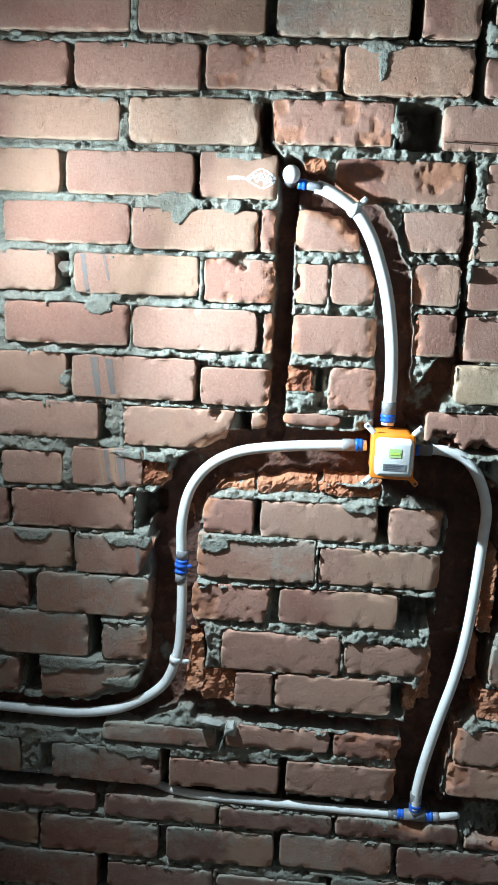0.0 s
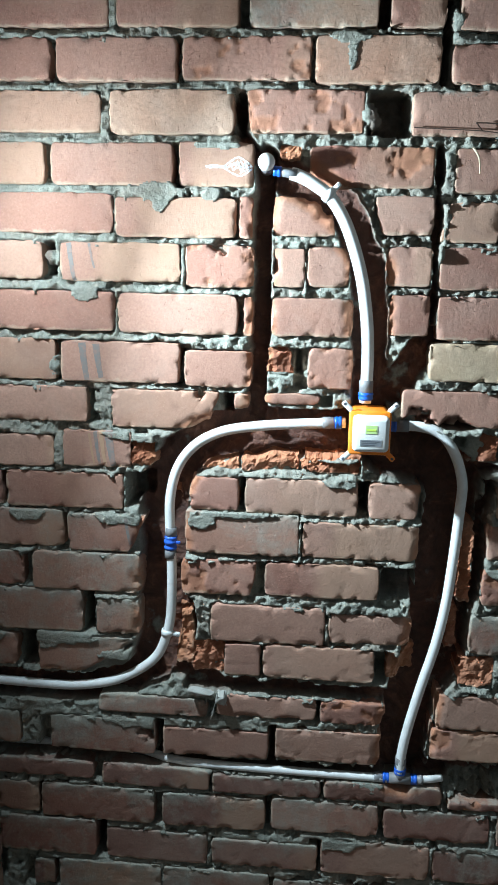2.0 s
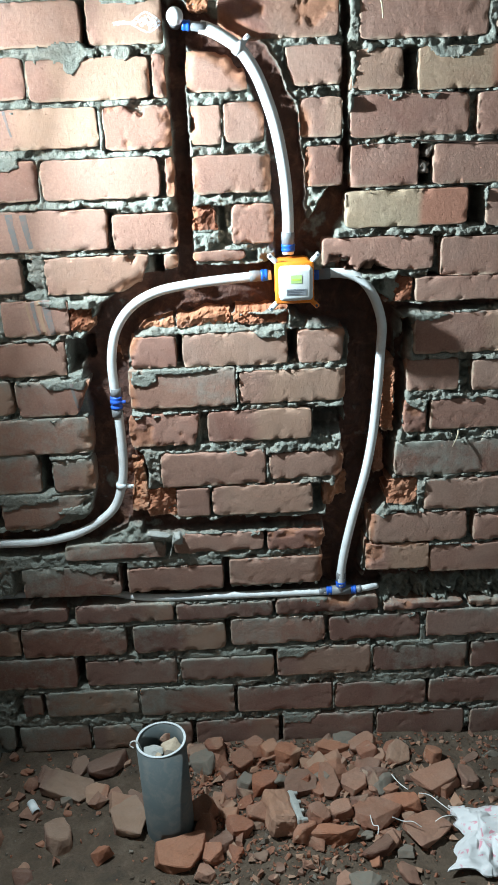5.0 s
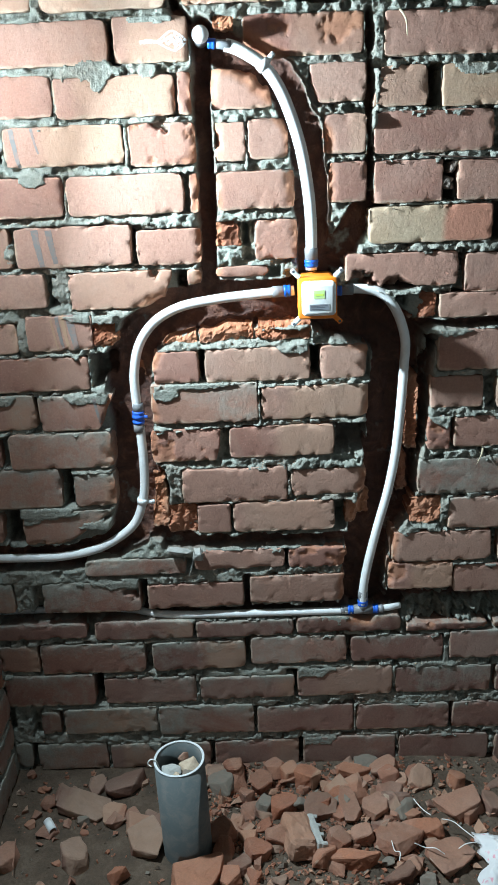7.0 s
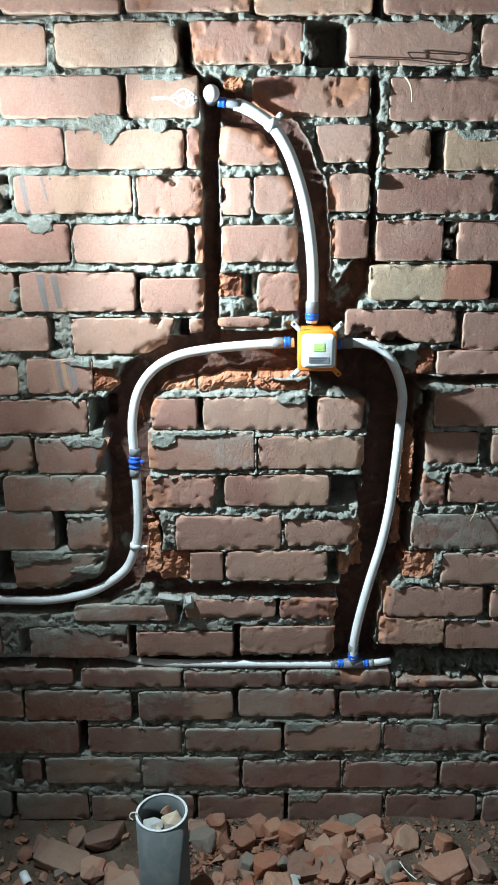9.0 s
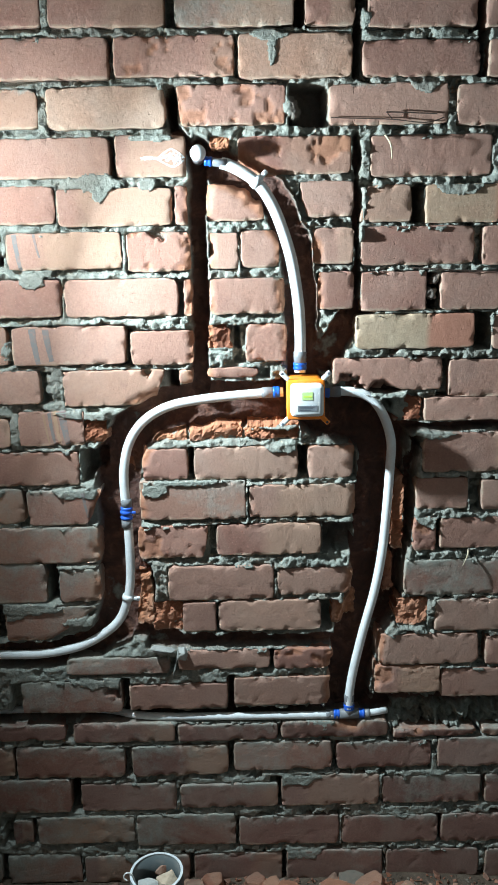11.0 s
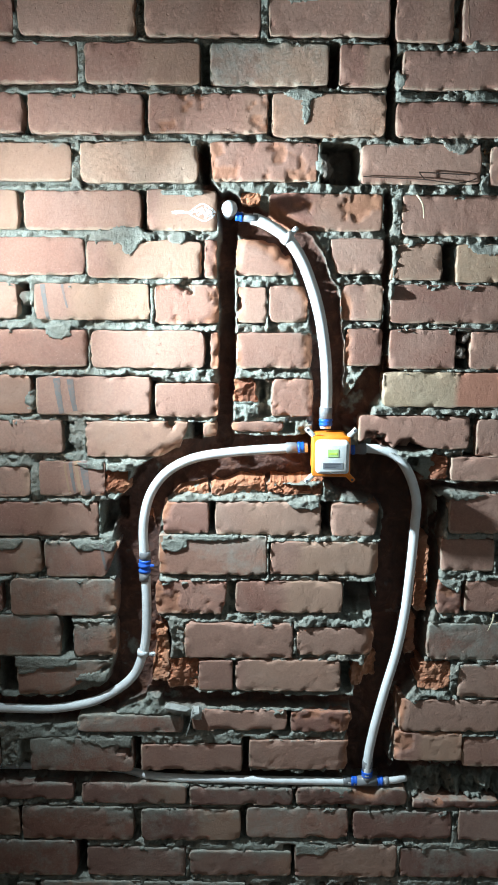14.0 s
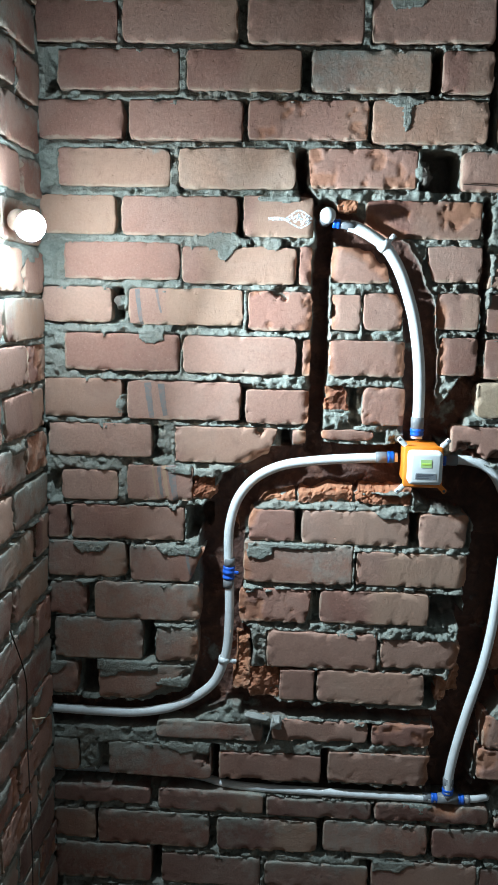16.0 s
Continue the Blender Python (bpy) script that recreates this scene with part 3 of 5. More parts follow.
def mortar_sheet(xs, zs, courses, chases, seed=1, lumps=()):
    """Depth of the mortar bed behind the brick faces (0 is the wall's face, positive is into the wall) and how far it is cut."""
    X, Z = np.meshgrid(xs, zs)
    rng = random.Random(seed)
    crumb, fine = field(X, Z, 0.020, 2, 3, 0.6) - 0.5, field(X, Z, 0.0085, 9, 2, 0.6) - 0.5
    wide = field(X, Z, 0.06, 1, 4, 0.6) - 0.5
    # the beds are struck nearly flush and crumble; under each brick a thin shrinkage gap
    calm = 0.55 + 0.45 * step(0.5, 1.1, Z)
    y = 0.0015 + (0.002 - 0.014 * wide - 0.012 * crumb - 0.006 * fine) * calm
    # clods stand proud, some have fallen out; the joints are rawest away from the corner
    raw = 0.42 + 0.30 * step(0.95, 1.30, X + 0.25 * wide) if lumps else 0.4
    for size, kind in ((0.021, 3), (0.010, 5)):
        d, own = clods(0.72 * X + 0.016 * crumb, Z + 0.016 * fine, size, kind)
        y = y - raw * (0.12 + 0.30 * step(0.45, 0.95, Z)) * size * np.sqrt(np.clip(1 - (d / 0.62) ** 2, 0, 1)) * (0.3 + own)
        y = y + raw * 1.15 * size * (own < (0.24 if kind == 3 else 0.14)) * step(0.72, 0.35, d)
    calm = 0.45 + 0.55 * step(0.55, 1.15, Z)
    skin = -0.0022 - 0.002 * step(0.55, 1.15, Z) - 0.004 * crumb * calm - 0.003 * fine * calm
    tongue = field(X, Z * 0.8, 0.045, 6, 5, 0.65)
    for row in courses:
        for x0, x1, z0, z1, finish, *rest in row:
            i0, i1 = np.searchsorted(xs, [x0 - 0.03, x1 + 0.03])
            k0, k1 = np.searchsorted(zs, [z0 - 0.03, z1 + 0.03])
            if i1 <= i0 or k1 <= k0:
                continue
            w = (slice(k0, k1), slice(i0, i1))
            x, z = X[w], Z[w]
            gap = np.clip(1 - np.abs(z - z0 + 0.003) / 0.008, 0, 1) * ((x > x0) & (x < x1)) * step(-0.10, 0.10, wide[w])
            y[w] = y[w] + 0.013 * gap
            # upright joints: some stand open, some are packed
            for xa, xb in ((x0 - 0.026, x0), (x1, x1 + 0.026)):
                bare = (x > xa) & (x < xb) & (z > z0 - 0.002) & (z < z1 - 0.002)
                if rng.random() < 0.42:
                    y[w] = np.where(bare, y[w] + 0.030, y[w])
    for row in courses:
        for x0, x1, z0, z1, finish, *rest in row:
            i0, i1 = np.searchsorted(xs, [x0, x1])
            k0, k1 = np.searchsorted(zs, [z0, z1])
            w = (slice(k0, k1), slice(i0, i1))
            x, z = X[w], Z[w]
            if not x.size:
                continue
            side = np.minimum(np.minimum(x - x0, x1 - x), (z - z0))
            low = z1 < 0.60 or (z1 < 1.12 and x0 < 0.62)
            reach = (0.07 if low else 0.05) * np.clip(tongue[w] - (0.54 if low else 0.56), 0, 0.35)
            if rng.random() < (0.30 if low else 0.18):
                px, half, deep = rng.uniform(x0, x1), rng.uniform(0.03, 0.08), rng.uniform(0.012, 0.026) * (1.4 if low else 1)
                reach = np.maximum(reach, (deep + 0.012 * crumb[w]) * np.clip(1.2 - ((x - px) / half) ** 2 + 1.2 * wide[w], 0, 1))
            reach = np.where(reach > 0.007, reach + 0.0015 * fine[w], 0)
            show = (z1 - z < reach) & (side > 0.002)
            y[w] = np.where(show, np.minimum(y[w], skin[w]), np.maximum(y[w], 0.020))
    rough_zone = step(1.29, 1.33, X) * step(0.535, 0.515, Z) * step(0.400, 0.42, Z)
    big, own = clods(X + 0.03 * crumb, Z + 0.03 * fine, 0.026, 9)
    y = y + rough_zone * (0.050 + 0.050 * (field(X, Z, 0.024, 8, 5, 0.65) - 0.45) - 0.055 * own * np.sqrt(np.clip(1 - (big / 0.6) ** 2, 0, 1)))
    for px, pz, rx, rz in PATCHES if lumps else ():
        q = np.hypot((X - px) / rx, (Z - pz) / rz) + 0.7 * crumb + 0.5 * fine + 0.6 * wide
        y = np.where(q < 1, np.minimum(y, skin - 0.001), y)
    cut = np.zeros_like(X)
    ragged = 0.016 * (field(X, Z, 0.04, 4, 4, 0.6) - 0.5)
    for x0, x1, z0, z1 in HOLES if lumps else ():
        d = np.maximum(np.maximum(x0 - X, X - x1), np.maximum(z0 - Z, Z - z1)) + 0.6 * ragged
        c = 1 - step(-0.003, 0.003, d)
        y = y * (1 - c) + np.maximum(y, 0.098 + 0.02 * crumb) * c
        # knocked-out holes take part of the chase's painted shade too
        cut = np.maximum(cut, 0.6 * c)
    for lx, lz, r, h in lumps:
        q = np.hypot(X - lx, (Z - lz) * 0.8) / r + 1.5 * crumb + 0.8 * fine
        bump_h = h * np.sqrt(np.clip(1 - q * q, 0, 1))
        y = np.where(bump_h > 0, np.minimum(y, 0.018 - bump_h - 0.008 * fine), y)
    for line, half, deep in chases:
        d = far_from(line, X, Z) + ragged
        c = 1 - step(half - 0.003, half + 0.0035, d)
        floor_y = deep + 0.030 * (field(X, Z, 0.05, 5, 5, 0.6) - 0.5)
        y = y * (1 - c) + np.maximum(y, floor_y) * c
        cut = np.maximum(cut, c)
    return X, Z, y, cut


def brick_mesh(x0, x1, z0, z1, finish, lean_l, lean_r, seed):
    """One hand-made brick with worn arrises; its face looks toward -y, origin at its middle."""
    rng = random.Random(seed)
    broken, rough = finish == "B", finish == "R"
    cell = 0.0045 if broken or rough else 0.0058
    L, Hh = x1 - x0, z1 - z0
    nx, nz = max(3, int(L / cell)), max(3, int(Hh / cell))
    e = min(0.0016, Hh * 0.1)
    us = np.concatenate([[0, e], np.linspace(2.2 * e, L - 2.2 * e, nx), [L - e, L]]) / L
    vs = np.concatenate([[0, e], np.linspace(2.2 * e, Hh - 2.2 * e, nz), [Hh - e, Hh]]) / Hh
    U, V = np.meshgrid(us, vs)
    xl, xr = x0 + lean_l * (1 - V), x1 - lean_r * (1 - V)
    X, Z = xl + (xr - xl) * U, z0 + Hh * V
    wob = 0.011 if broken else 0.0034
    dx = wob * (field(X + seed, Z, 0.024, 11, 5, 0.75) - 0.5) * 2
    dz = wob * (field(X, Z + seed, 0.028, 12, 5, 0.75) - 0.5) * 2
    edge = np.minimum(np.minimum(U, 1 - U) * L, np.minimum(V, 1 - V) * Hh)
    soft = np.exp(-edge / 0.008)
    # rounded corners
    cu, cv = np.exp(-np.minimum(U, 1 - U) * L / 0.008), np.exp(-np.minimum(V, 1 - V) * Hh / 0.008)
    r = rng.uniform(0.0015, 0.0045) * cu * cv
    X = X + dx * soft + r * np.sign(0.5 - U)
    Z = Z + dz * soft + r * np.sign(0.5 - V)
    y = -rng.uniform(0.0, 0.0025) + rng.uniform(-0.003, 0.003) * (U - 0.5) + rng.uniform(-0.002, 0.002) * (V - 0.5)
    y = y + 0.0010 * (field(X + seed, Z, 0.03, 13, 4, 0.6) - 0.5)
    y = y + 0.0016 * np.exp(-edge / 0.0010)
    chip = step(0.58, 0.63, field(X + 3 * seed, Z, 0.018, 14, 4)) * np.exp(-edge / 0.005)
    pit = step(0.74, 0.80, field(X, Z + 2 * seed, 0.014, 15, 2))
    y = y + 0.008 * chip + 0.0011 * pit
    for px, pz, r in NOTCHES if seed < 900 else ():
        y = y + 0.034 * (1 - step(0.7, 1.1, np.hypot(X - px, Z - pz) / r + 2.4 * (field(X, Z, 0.014, 17, 3) - 0.5)))
    if rough or broken:
        ridge = np.abs(field(X + seed, Z, 0.055 if broken else 0.022, 16, 5, 0.62) - 0.5) * 2
        if broken:
            y = y + 0.024 * (ridge - 0.12) + rng.uniform(0.004, 0.014)
        else:
            spall = step(0.57, 0.63, field(X + seed, Z + 0.3 * seed, 0.05, 18, 4, 0.6))
            y = y + spall * (0.0025 + 0.0040 * ridge)
        if broken:
            y = y + rng.uniform(-0.02, 0.02) * (U - 0.5)
    # where a chase was hacked past, the brick is broken back to raw clay
    share = 0.75 * spall if rough else np.zeros_like(X)
    if seed < 900 and not (broken and x0 > 1.30):
        near = np.full(X.shape, 9.0)
        for line, half, deep in CHASES[:6]:
            near = np.minimum(near, far_from(line, X, Z) - half)
        near = near + 0.030 * (field(X, Z, 0.045, 23, 4, 0.6) - 0.5)
        if near.min() < 0.03:
            crag = np.abs(field(X + seed, Z, 0.030, 24, 5, 0.6) - 0.5) * 2
            zone = 1 - step(0.002, 0.020, near)
            y = y + zone * (0.001 + 0.014 * crag) + 0.055 * (1 - step(-0.016, -0.002, near))
            share = np.maximum(share, 0.95 * (1 - step(0.004, 0.017, near)))
    ny, nxx = X.shape
    cx, cz = (x0 + x1) / 2, (z0 + z1) / 2
    front = np.stack([X - cx, y, Z - cz], -1).reshape(-1, 3)
    idx = np.arange(ny * nxx).reshape(ny, nxx)
    rim = np.concatenate([idx[0, :-1], idx[:-1, -1], idx[-1, :0:-1], idx[:0:-1, 0]])
    lip = front[rim]
    back = lip * np.array([1, 0, 1]) + np.array([0, 0.085, 0])
    faces = sheet_faces(nxx, ny)
    count, first = len(rim), len(front)
    base = first + count
    rim = list(range(first, base))
    faces += [(rim[k], base + k, base + (k + 1) % count, rim[(k + 1) % count]) for k in range(count)]
    faces.append(tuple(range(base, base + count))[::-1])
    # bricks whose top is under 0.47 get the darker base
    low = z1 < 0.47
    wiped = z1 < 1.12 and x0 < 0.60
    mat = {"": BRICK_LOW_DARK if low else BRICK_SLURRY if wiped else BRICK, "R": BRICK_LOW_DARK if low else BRICK_BATTERED, "P": BRICK_PALE, "Y": BRICK_BUFF, "B": BRICK_BROKEN, "C": BRICK_COATED}[finish]
    me = mesh_of("brick", np.vstack([front, lip, back]), faces, mat, not broken)
    if share.any():
        share = np.concatenate([share.reshape(-1), np.full(2 * count, 0.4)])
        me.attributes.new("spall", "FLOAT", "POINT").data.foreach_set("value", share)
    return me, (cx, 0, cz)


def build_front_wall():
    xs, zs = np.arange(0.29, RIGHT_X + 0.01, 0.0032), np.arange(-0.13, TOP_Z, 0.0032)
    X, Z, Y, cut = mortar_sheet(xs, zs, COURSES, CHASES, 1, LUMPS)
    verts = np.stack([X, Y, Z], -1).reshape(-1, 3)
    me = mesh_of("wall_north", verts, sheet_faces(len(xs), len(zs)), MORTAR)
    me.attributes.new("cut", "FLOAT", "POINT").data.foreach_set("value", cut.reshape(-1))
    wall = thing("wall_north", me, "old red brick wall with rough cement joints and hacked pipe chases", "wall", kind="structure")
    core = box_bm((RIGHT_X - 0.2, 0.15, TOP_Z + 0.13), pose((RIGHT_X + 0.4) / 2, 0.185, (TOP_Z - 0.13) / 2))
    part("wall_core", core, RENDER_COAT, wall)
    return wall


wall_north = build_front_wall()


def build_left_wall():
    """The side wall meets the brick wall in the corner; its courses run along -y."""
    rng = random.Random(5)
    rows = []
    for k in range(29):
        z0 = -0.09 + 0.0955 * k
        a, row = (0.012 if k % 2 else -0.11) + rng.uniform(-0.02, 0.02), []
        while a < 0.95:
            long = 0.232 + rng.uniform(-0.012, 0.008)
            row.append((max(a, 0.004), a + long, z0 + rng.uniform(-0.004, 0.004), z0 + 0.08 + rng.uniform(-0.005, 0.004), rng.choice(["", "", "R", "C", "C"])))
            a += long + rng.uniform(0.012, 0.022)
        rows.append(row)
    ss, zs = np.arange(0.0, 1.15, 0.010), np.arange(-0.13, TOP_Z, 0.010)
    S, Z, Y, cut = mortar_sheet(ss, zs, rows, [], 2)
    me = mesh_of("wall_west", np.stack([LEFT_X - Y, -S, Z], -1).reshape(-1, 3), sheet_faces(len(ss), len(zs)), MORTAR)
    wall = thing("wall_west", me, "shaded brick side wall with slurried rough courses", "wall", kind="structure")
    part("wall_core", box_bm((0.15, 3.0, TOP_Z + 0.13), pose(LEFT_X - 0.115, -1.4, (TOP_Z - 0.13) / 2)), RENDER_COAT, wall)
    seed = 900
    for row in rows:
        for s0, s1, z0, z1, finish in row:
            seed += 1
            me, (cs, _, cz) = brick_mesh(s0, s1, z0, z1, finish, 0, 0, seed)
            ob = child("brick", me, wall)
            ob.location, ob.rotation_euler = (LEFT_X, -cs, cz), (0, 0, radians(90))
    return wall


# ---- rest of the room ----
def ground_height(x, y):
    near = step(-1.1, -0.15, y)
    heap = 0.030 * field(x, y, 0.22, 21, 4) - 0.012
    return heap * (0.35 + 0.65 * near) + 0.010 * (field(x, y, 0.03, 22, 4, 0.65) - 0.5) - 0.004


def build_room():
    xs = np.arange(0.29, RIGHT_X + 0.01, 0.009)
    ys = np.concatenate([np.arange(-2.75, -0.75, 0.04), np.arange(-0.75, 0.03, 0.009)])
    X, Y = np.meshgrid(xs, ys)
    verts = np.stack([X, Y, ground_height(X, Y)], -1).reshape(-1, 3)
    thing("floor", mesh_of("floor", verts, sheet_faces(len(xs), len(ys)), DIRT), "dirt floor covered in brick dust and rubble", "floor", kind="structure")
    mid = (LEFT_X + RIGHT_X) / 2
    # unseen east and rear walls and ceiling, added to close the room for bounce
    thing("wall_east", from_bm("wall_east", box_bm((0.15, 3.0, TOP_Z + 0.13), pose(RIGHT_X + 0.075, -1.35, (TOP_Z - 0.13) / 2)), RENDER_COAT), "unseen plain side wall added to close the room", "wall", kind="structure")
    thing("wall_south", from_bm("wall_south", box_bm((RIGHT_X - LEFT_X + 0.4, 0.15, TOP_Z + 0.13), pose(mid, -2.8, (TOP_Z - 0.13) / 2)), RENDER_COAT), "unseen plain rear wall added to close the room", "wall", kind="structure")
    thing("ceiling", from_bm("ceiling", box_bm((RIGHT_X - LEFT_X + 0.4, 3.2, 0.15), pose(mid, -1.35, TOP_Z + 0.075)), RENDER_COAT), "unseen plain ceiling slab added to close the room", "ceiling", kind="structure")
    thing("foundation", from_bm("foundation", box_bm((RIGHT_X - LEFT_X + 0.4, 3.2, 0.12), pose(mid, -1.35, -0.2)), RENDER_COAT), "packed earth below the rubble floor", "ground", kind="structure")


build_room()


# ---- pipes and fittings ----
def on_wall(points, y):
    """Points of the wall's plane, lifted to the depth y (a number or one for each)."""
    ys = y if isinstance(y, (list, tuple)) else [y] * len(points)
    return [(x, d, z) for (x, z), d in zip(points, ys)]


UP = [(0.958, 1.777), (0.975, 1.772), (1.004, 1.757), (1.036, 1.733), (1.064, 1.692), (1.085, 1.642), (1.102, 1.587), (1.113, 1.532), (1.121, 1.470), (1.124, 1.407), (1.123, 1.330)]
RIGHT = [(1.170, 1.283), (1.237, 1.283), (1.283, 1.267), (1.314, 1.225), (1.332, 1.166), (1.331, 1.105), (1.326, 1.010), (1.317, 0.899), (1.301, 0.800), (1.276, 0.699), (1.255, 0.604), (1.244, 0.536), (1.242, 0.480)]
LEFT = [(1.085, 1.285), (0.995, 1.280), (0.906, 1.272), (0.829, 1.258), (0.771, 1.227), (0.733, 1.177), (0.716, 1.111), (0.715, 1.043), (0.718, 0.974), (0.719, 0.905), (0.716, 0.834), (0.706, 0.784), (0.686, 0.737), (0.648, 0.701), (0.586, 0.668), (0.504, 0.651), (0.422, 0.649), (0.260, 0.654)]
BOTTOM = [(0.260, 0.471), (0.508, 0.473), (0.640, 0.472), (0.720, 0.470), (0.839, 0.468), (1.232, 0.466)]

thing("water_pipe", from_bm("water_pipe", tube_bm(on_wall(UP, [-0.012, -0.012, -0.014, -0.014, -0.012, -0.010, -0.008, -0.004, 0.0, 0.003, 0.004]), 0.0125), WHITE_PIPE, True),
                "white plastic water pipe curving up to the outlet", "pipe", "water pipes")
thing("water_pipe", from_bm("water_pipe", tube_bm(on_wall(RIGHT, 0.010), 0.0108), WHITE_PIPE, True), "white plastic water pipe dropping to the tee", "pipe", "water pipes")
thing("water_pipe", from_bm("water_pipe", tube_bm(on_wall(LEFT, 0.012), 0.0108), WHITE_PIPE, True), "white plastic water pipe bent down and along to the corner", "pipe", "water pipes")
thing("water_pipe", from_bm("water_pipe", tube_bm(on_wall(BOTTOM, [0.058, 0.056, 0.046, 0.022, 0.014, 0.010]), 0.0095), WHITE_PIPE, True), "white plastic supply pipe laid in a low horizontal chase", "pipe", "water pipes")


def along(at, way):
    """The pose at a place whose z looks along way."""
    return Matrix.Translation(at) @ Vector(way).to_track_quat("Z", "Y").to_matrix().to_4x4()


def joint(parent, at, way, radius, sleeve=0.024):
    """A push-fit joint: blue collet and grey sleeve along the pipe."""
    m = along(at, way)
    r = radius
    part("collet", spin_bm([(r, -0.008), (r + 0.0016, -0.008), (r + 0.0026, -0.004), (r + 0.0018, -0.002), (r + 0.0018, 0.001), (r + 0.0030, 0.003), (r + 0.0026, 0.007), (r, 0.008)], m, 20), BLUE, parent, "blue locking collet", True)
    part("sleeve", spin_bm([(r, 0.007), (r + 0.0016, 0.008), (r + 0.0012, 0.009 + sleeve * 0.3), (r + 0.0018, 0.009 + sleeve * 0.35), (r + 0.0018, 0.008 + sleeve), (r, 0.009 + sleeve)], m, 20), GREY_SLEEVE, parent, "grey pipe insert sleeve", True)


def build_valve():
    cx, cz = 1.1315, 1.2785
    valve = thing("mixer_valve", None, "orange concealed shower valve box with a milky cover", "valve", at=(0, 0, 0))
    part("box", box_bm((0.079, 0.085, 0.088), pose(cx, -0.0075, cz), 0.012, 3), ORANGE, valve, "", True)
    part("rim", box_bm((0.084, 0.009, 0.090), pose(cx, -0.0495, cz - 0.001), 0.0042, 2), ORANGE, valve, "", True)
    cover = part("cover", box_bm((0.071, 0.036, 0.071), pose(cx + 0.001, -0.069, cz + 0.002), 0.009, 4), CLEAR_WHITE, valve, "milky white plastic cover", True)
    part("sticker", box_bm((0.023, 0.001, 0.017), pose(cx + 0.001, -0.0871, cz + 0.013)), GREEN_STICKER, cover, "small green sticker")
    part("sticker_bar", box_bm((0.017, 0.0006, 0.004), pose(cx + 0.001, -0.0877, cz + 0.012)), LIME, cover)
    part("label", box_bm((0.042, 0.001, 0.013), pose(cx + 0.001, -0.0871, cz - 0.014)), GREY_STICKER, cover, "grey label with fine print")
    for k in range(3):
        part("print_line", box_bm((0.034 - 0.005 * k, 0.0006, 0.0016), pose(cx - 0.002 * k, -0.0876, cz - 0.0105 - 0.0035 * k)), INK, cover)
    for x, z, turn in ((cx - 0.046, cz + 0.052, 45), (cx - 0.046, cz - 0.050, -45), (cx + 0.045, cz + 0.051, -45), (cx + 0.042, cz - 0.047, 45)):
        white = x < cx
        lug = box_bm((0.025, 0.006, 0.011), pose(x, -0.050, z, 0, turn, 0), 0.0028, 2)
        part("lug", lug, CLEAR_WHITE if z > cz or white else ORANGE, valve, "", True)
        part("lug_hole", spin_bm([(0, -0.0035), (0.003, -0.0035), (0.003, 0.0035), (0, 0.0035)], pose(x - 0.005 * (1 if white else -1), -0.050, z + (0.005 if turn * (x - cx) < 0 else -0.005), 90), 12), INK, valve)
    joint(valve, (1.1232, 0.004, 1.344), (0, 0, 1), 0.0125)
    joint(valve, (1.070, 0.012, 1.285), (-1, 0, -0.05), 0.0108)
    joint(valve, (1.182, 0.010, 1.283), (1, 0, 0), 0.0108)
    return valve


build_valve()


def build_coupling():
    c = thing("pipe_coupling", None, "blue push-fit coupling with grey sleeves on the pipe", "pipe fitting", at=(0, 0, 0))
    at, way = Vector((0.7165, 0.012, 1.006)), Vector((0.03, 0, 1))
    m = along(at, way)
    part("body", spin_bm([(0.0108, -0.015), (0.0135, -0.015), (0.0146, -0.010), (0.0122, -0.008), (0.0122, -0.003), (0.0148, -0.001), (0.0148, 0.005), (0.0122, 0.007), (0.0140, 0.010), (0.0135, 0.015), (0.0108, 0.015)], m), BLUE, c, "blue coupling body", True)
    part("sleeve", spin_bm([(0.0108, 0.015), (0.0126, 0.016), (0.0126, 0.034), (0.0108, 0.035)], m), GREY_SLEEVE, c, "", True)
    part("sleeve", spin_bm([(0.0108, -0.036), (0.0126, -0.035), (0.0126, -0.016), (0.0108, -0.015)], m), GREY_SLEEVE, c, "", True)
    part("lever", box_bm((0.010, 0.005, 0.007), pose(0.7340, 0.006, 1.008), 0.002), BLUE, c)


build_coupling()


def build_tee():
    t = thing("pipe_tee", None, "grey and blue push-fit tee joining the pipes", "pipe fitting", at=(0, 0, 0))
    x, z, y = 1.2425, 0.467, 0.012
    body = spin_bm([(0, -0.024), (0.0125, -0.024), (0.0125, 0.024), (0, 0.024)], along((x, y, z), (1, 0, 0)))
    part("body", body, GREY_SLEEVE, t, "grey plastic tee body", True)
    part("branch", spin_bm([(0.0, 0.0), (0.0125, 0.0), (0.0125, 0.020), (0, 0.020)], along((x, y, z), (0, 0, 1))), GREY_SLEEVE, t, "", True)
    joint(t, (x - 0.031, y, z), (-1, 0, 0), 0.0095, 0.018)
    joint(t, (x + 0.031, y, z), (1, 0, 0), 0.0095, 0.012)
    joint(t, (x, y, z + 0.020), (0, 0, 1), 0.0108, 0.026)
    part("stub", tube_bm([(1.285, y, 0.467), (1.312, y + 0.003, 0.468), (1.338, y + 0.016, 0.465)], 0.0085, 12, 4), WHITE_PIPE, t, "white pipe stub running into the joint", True)


build_tee()


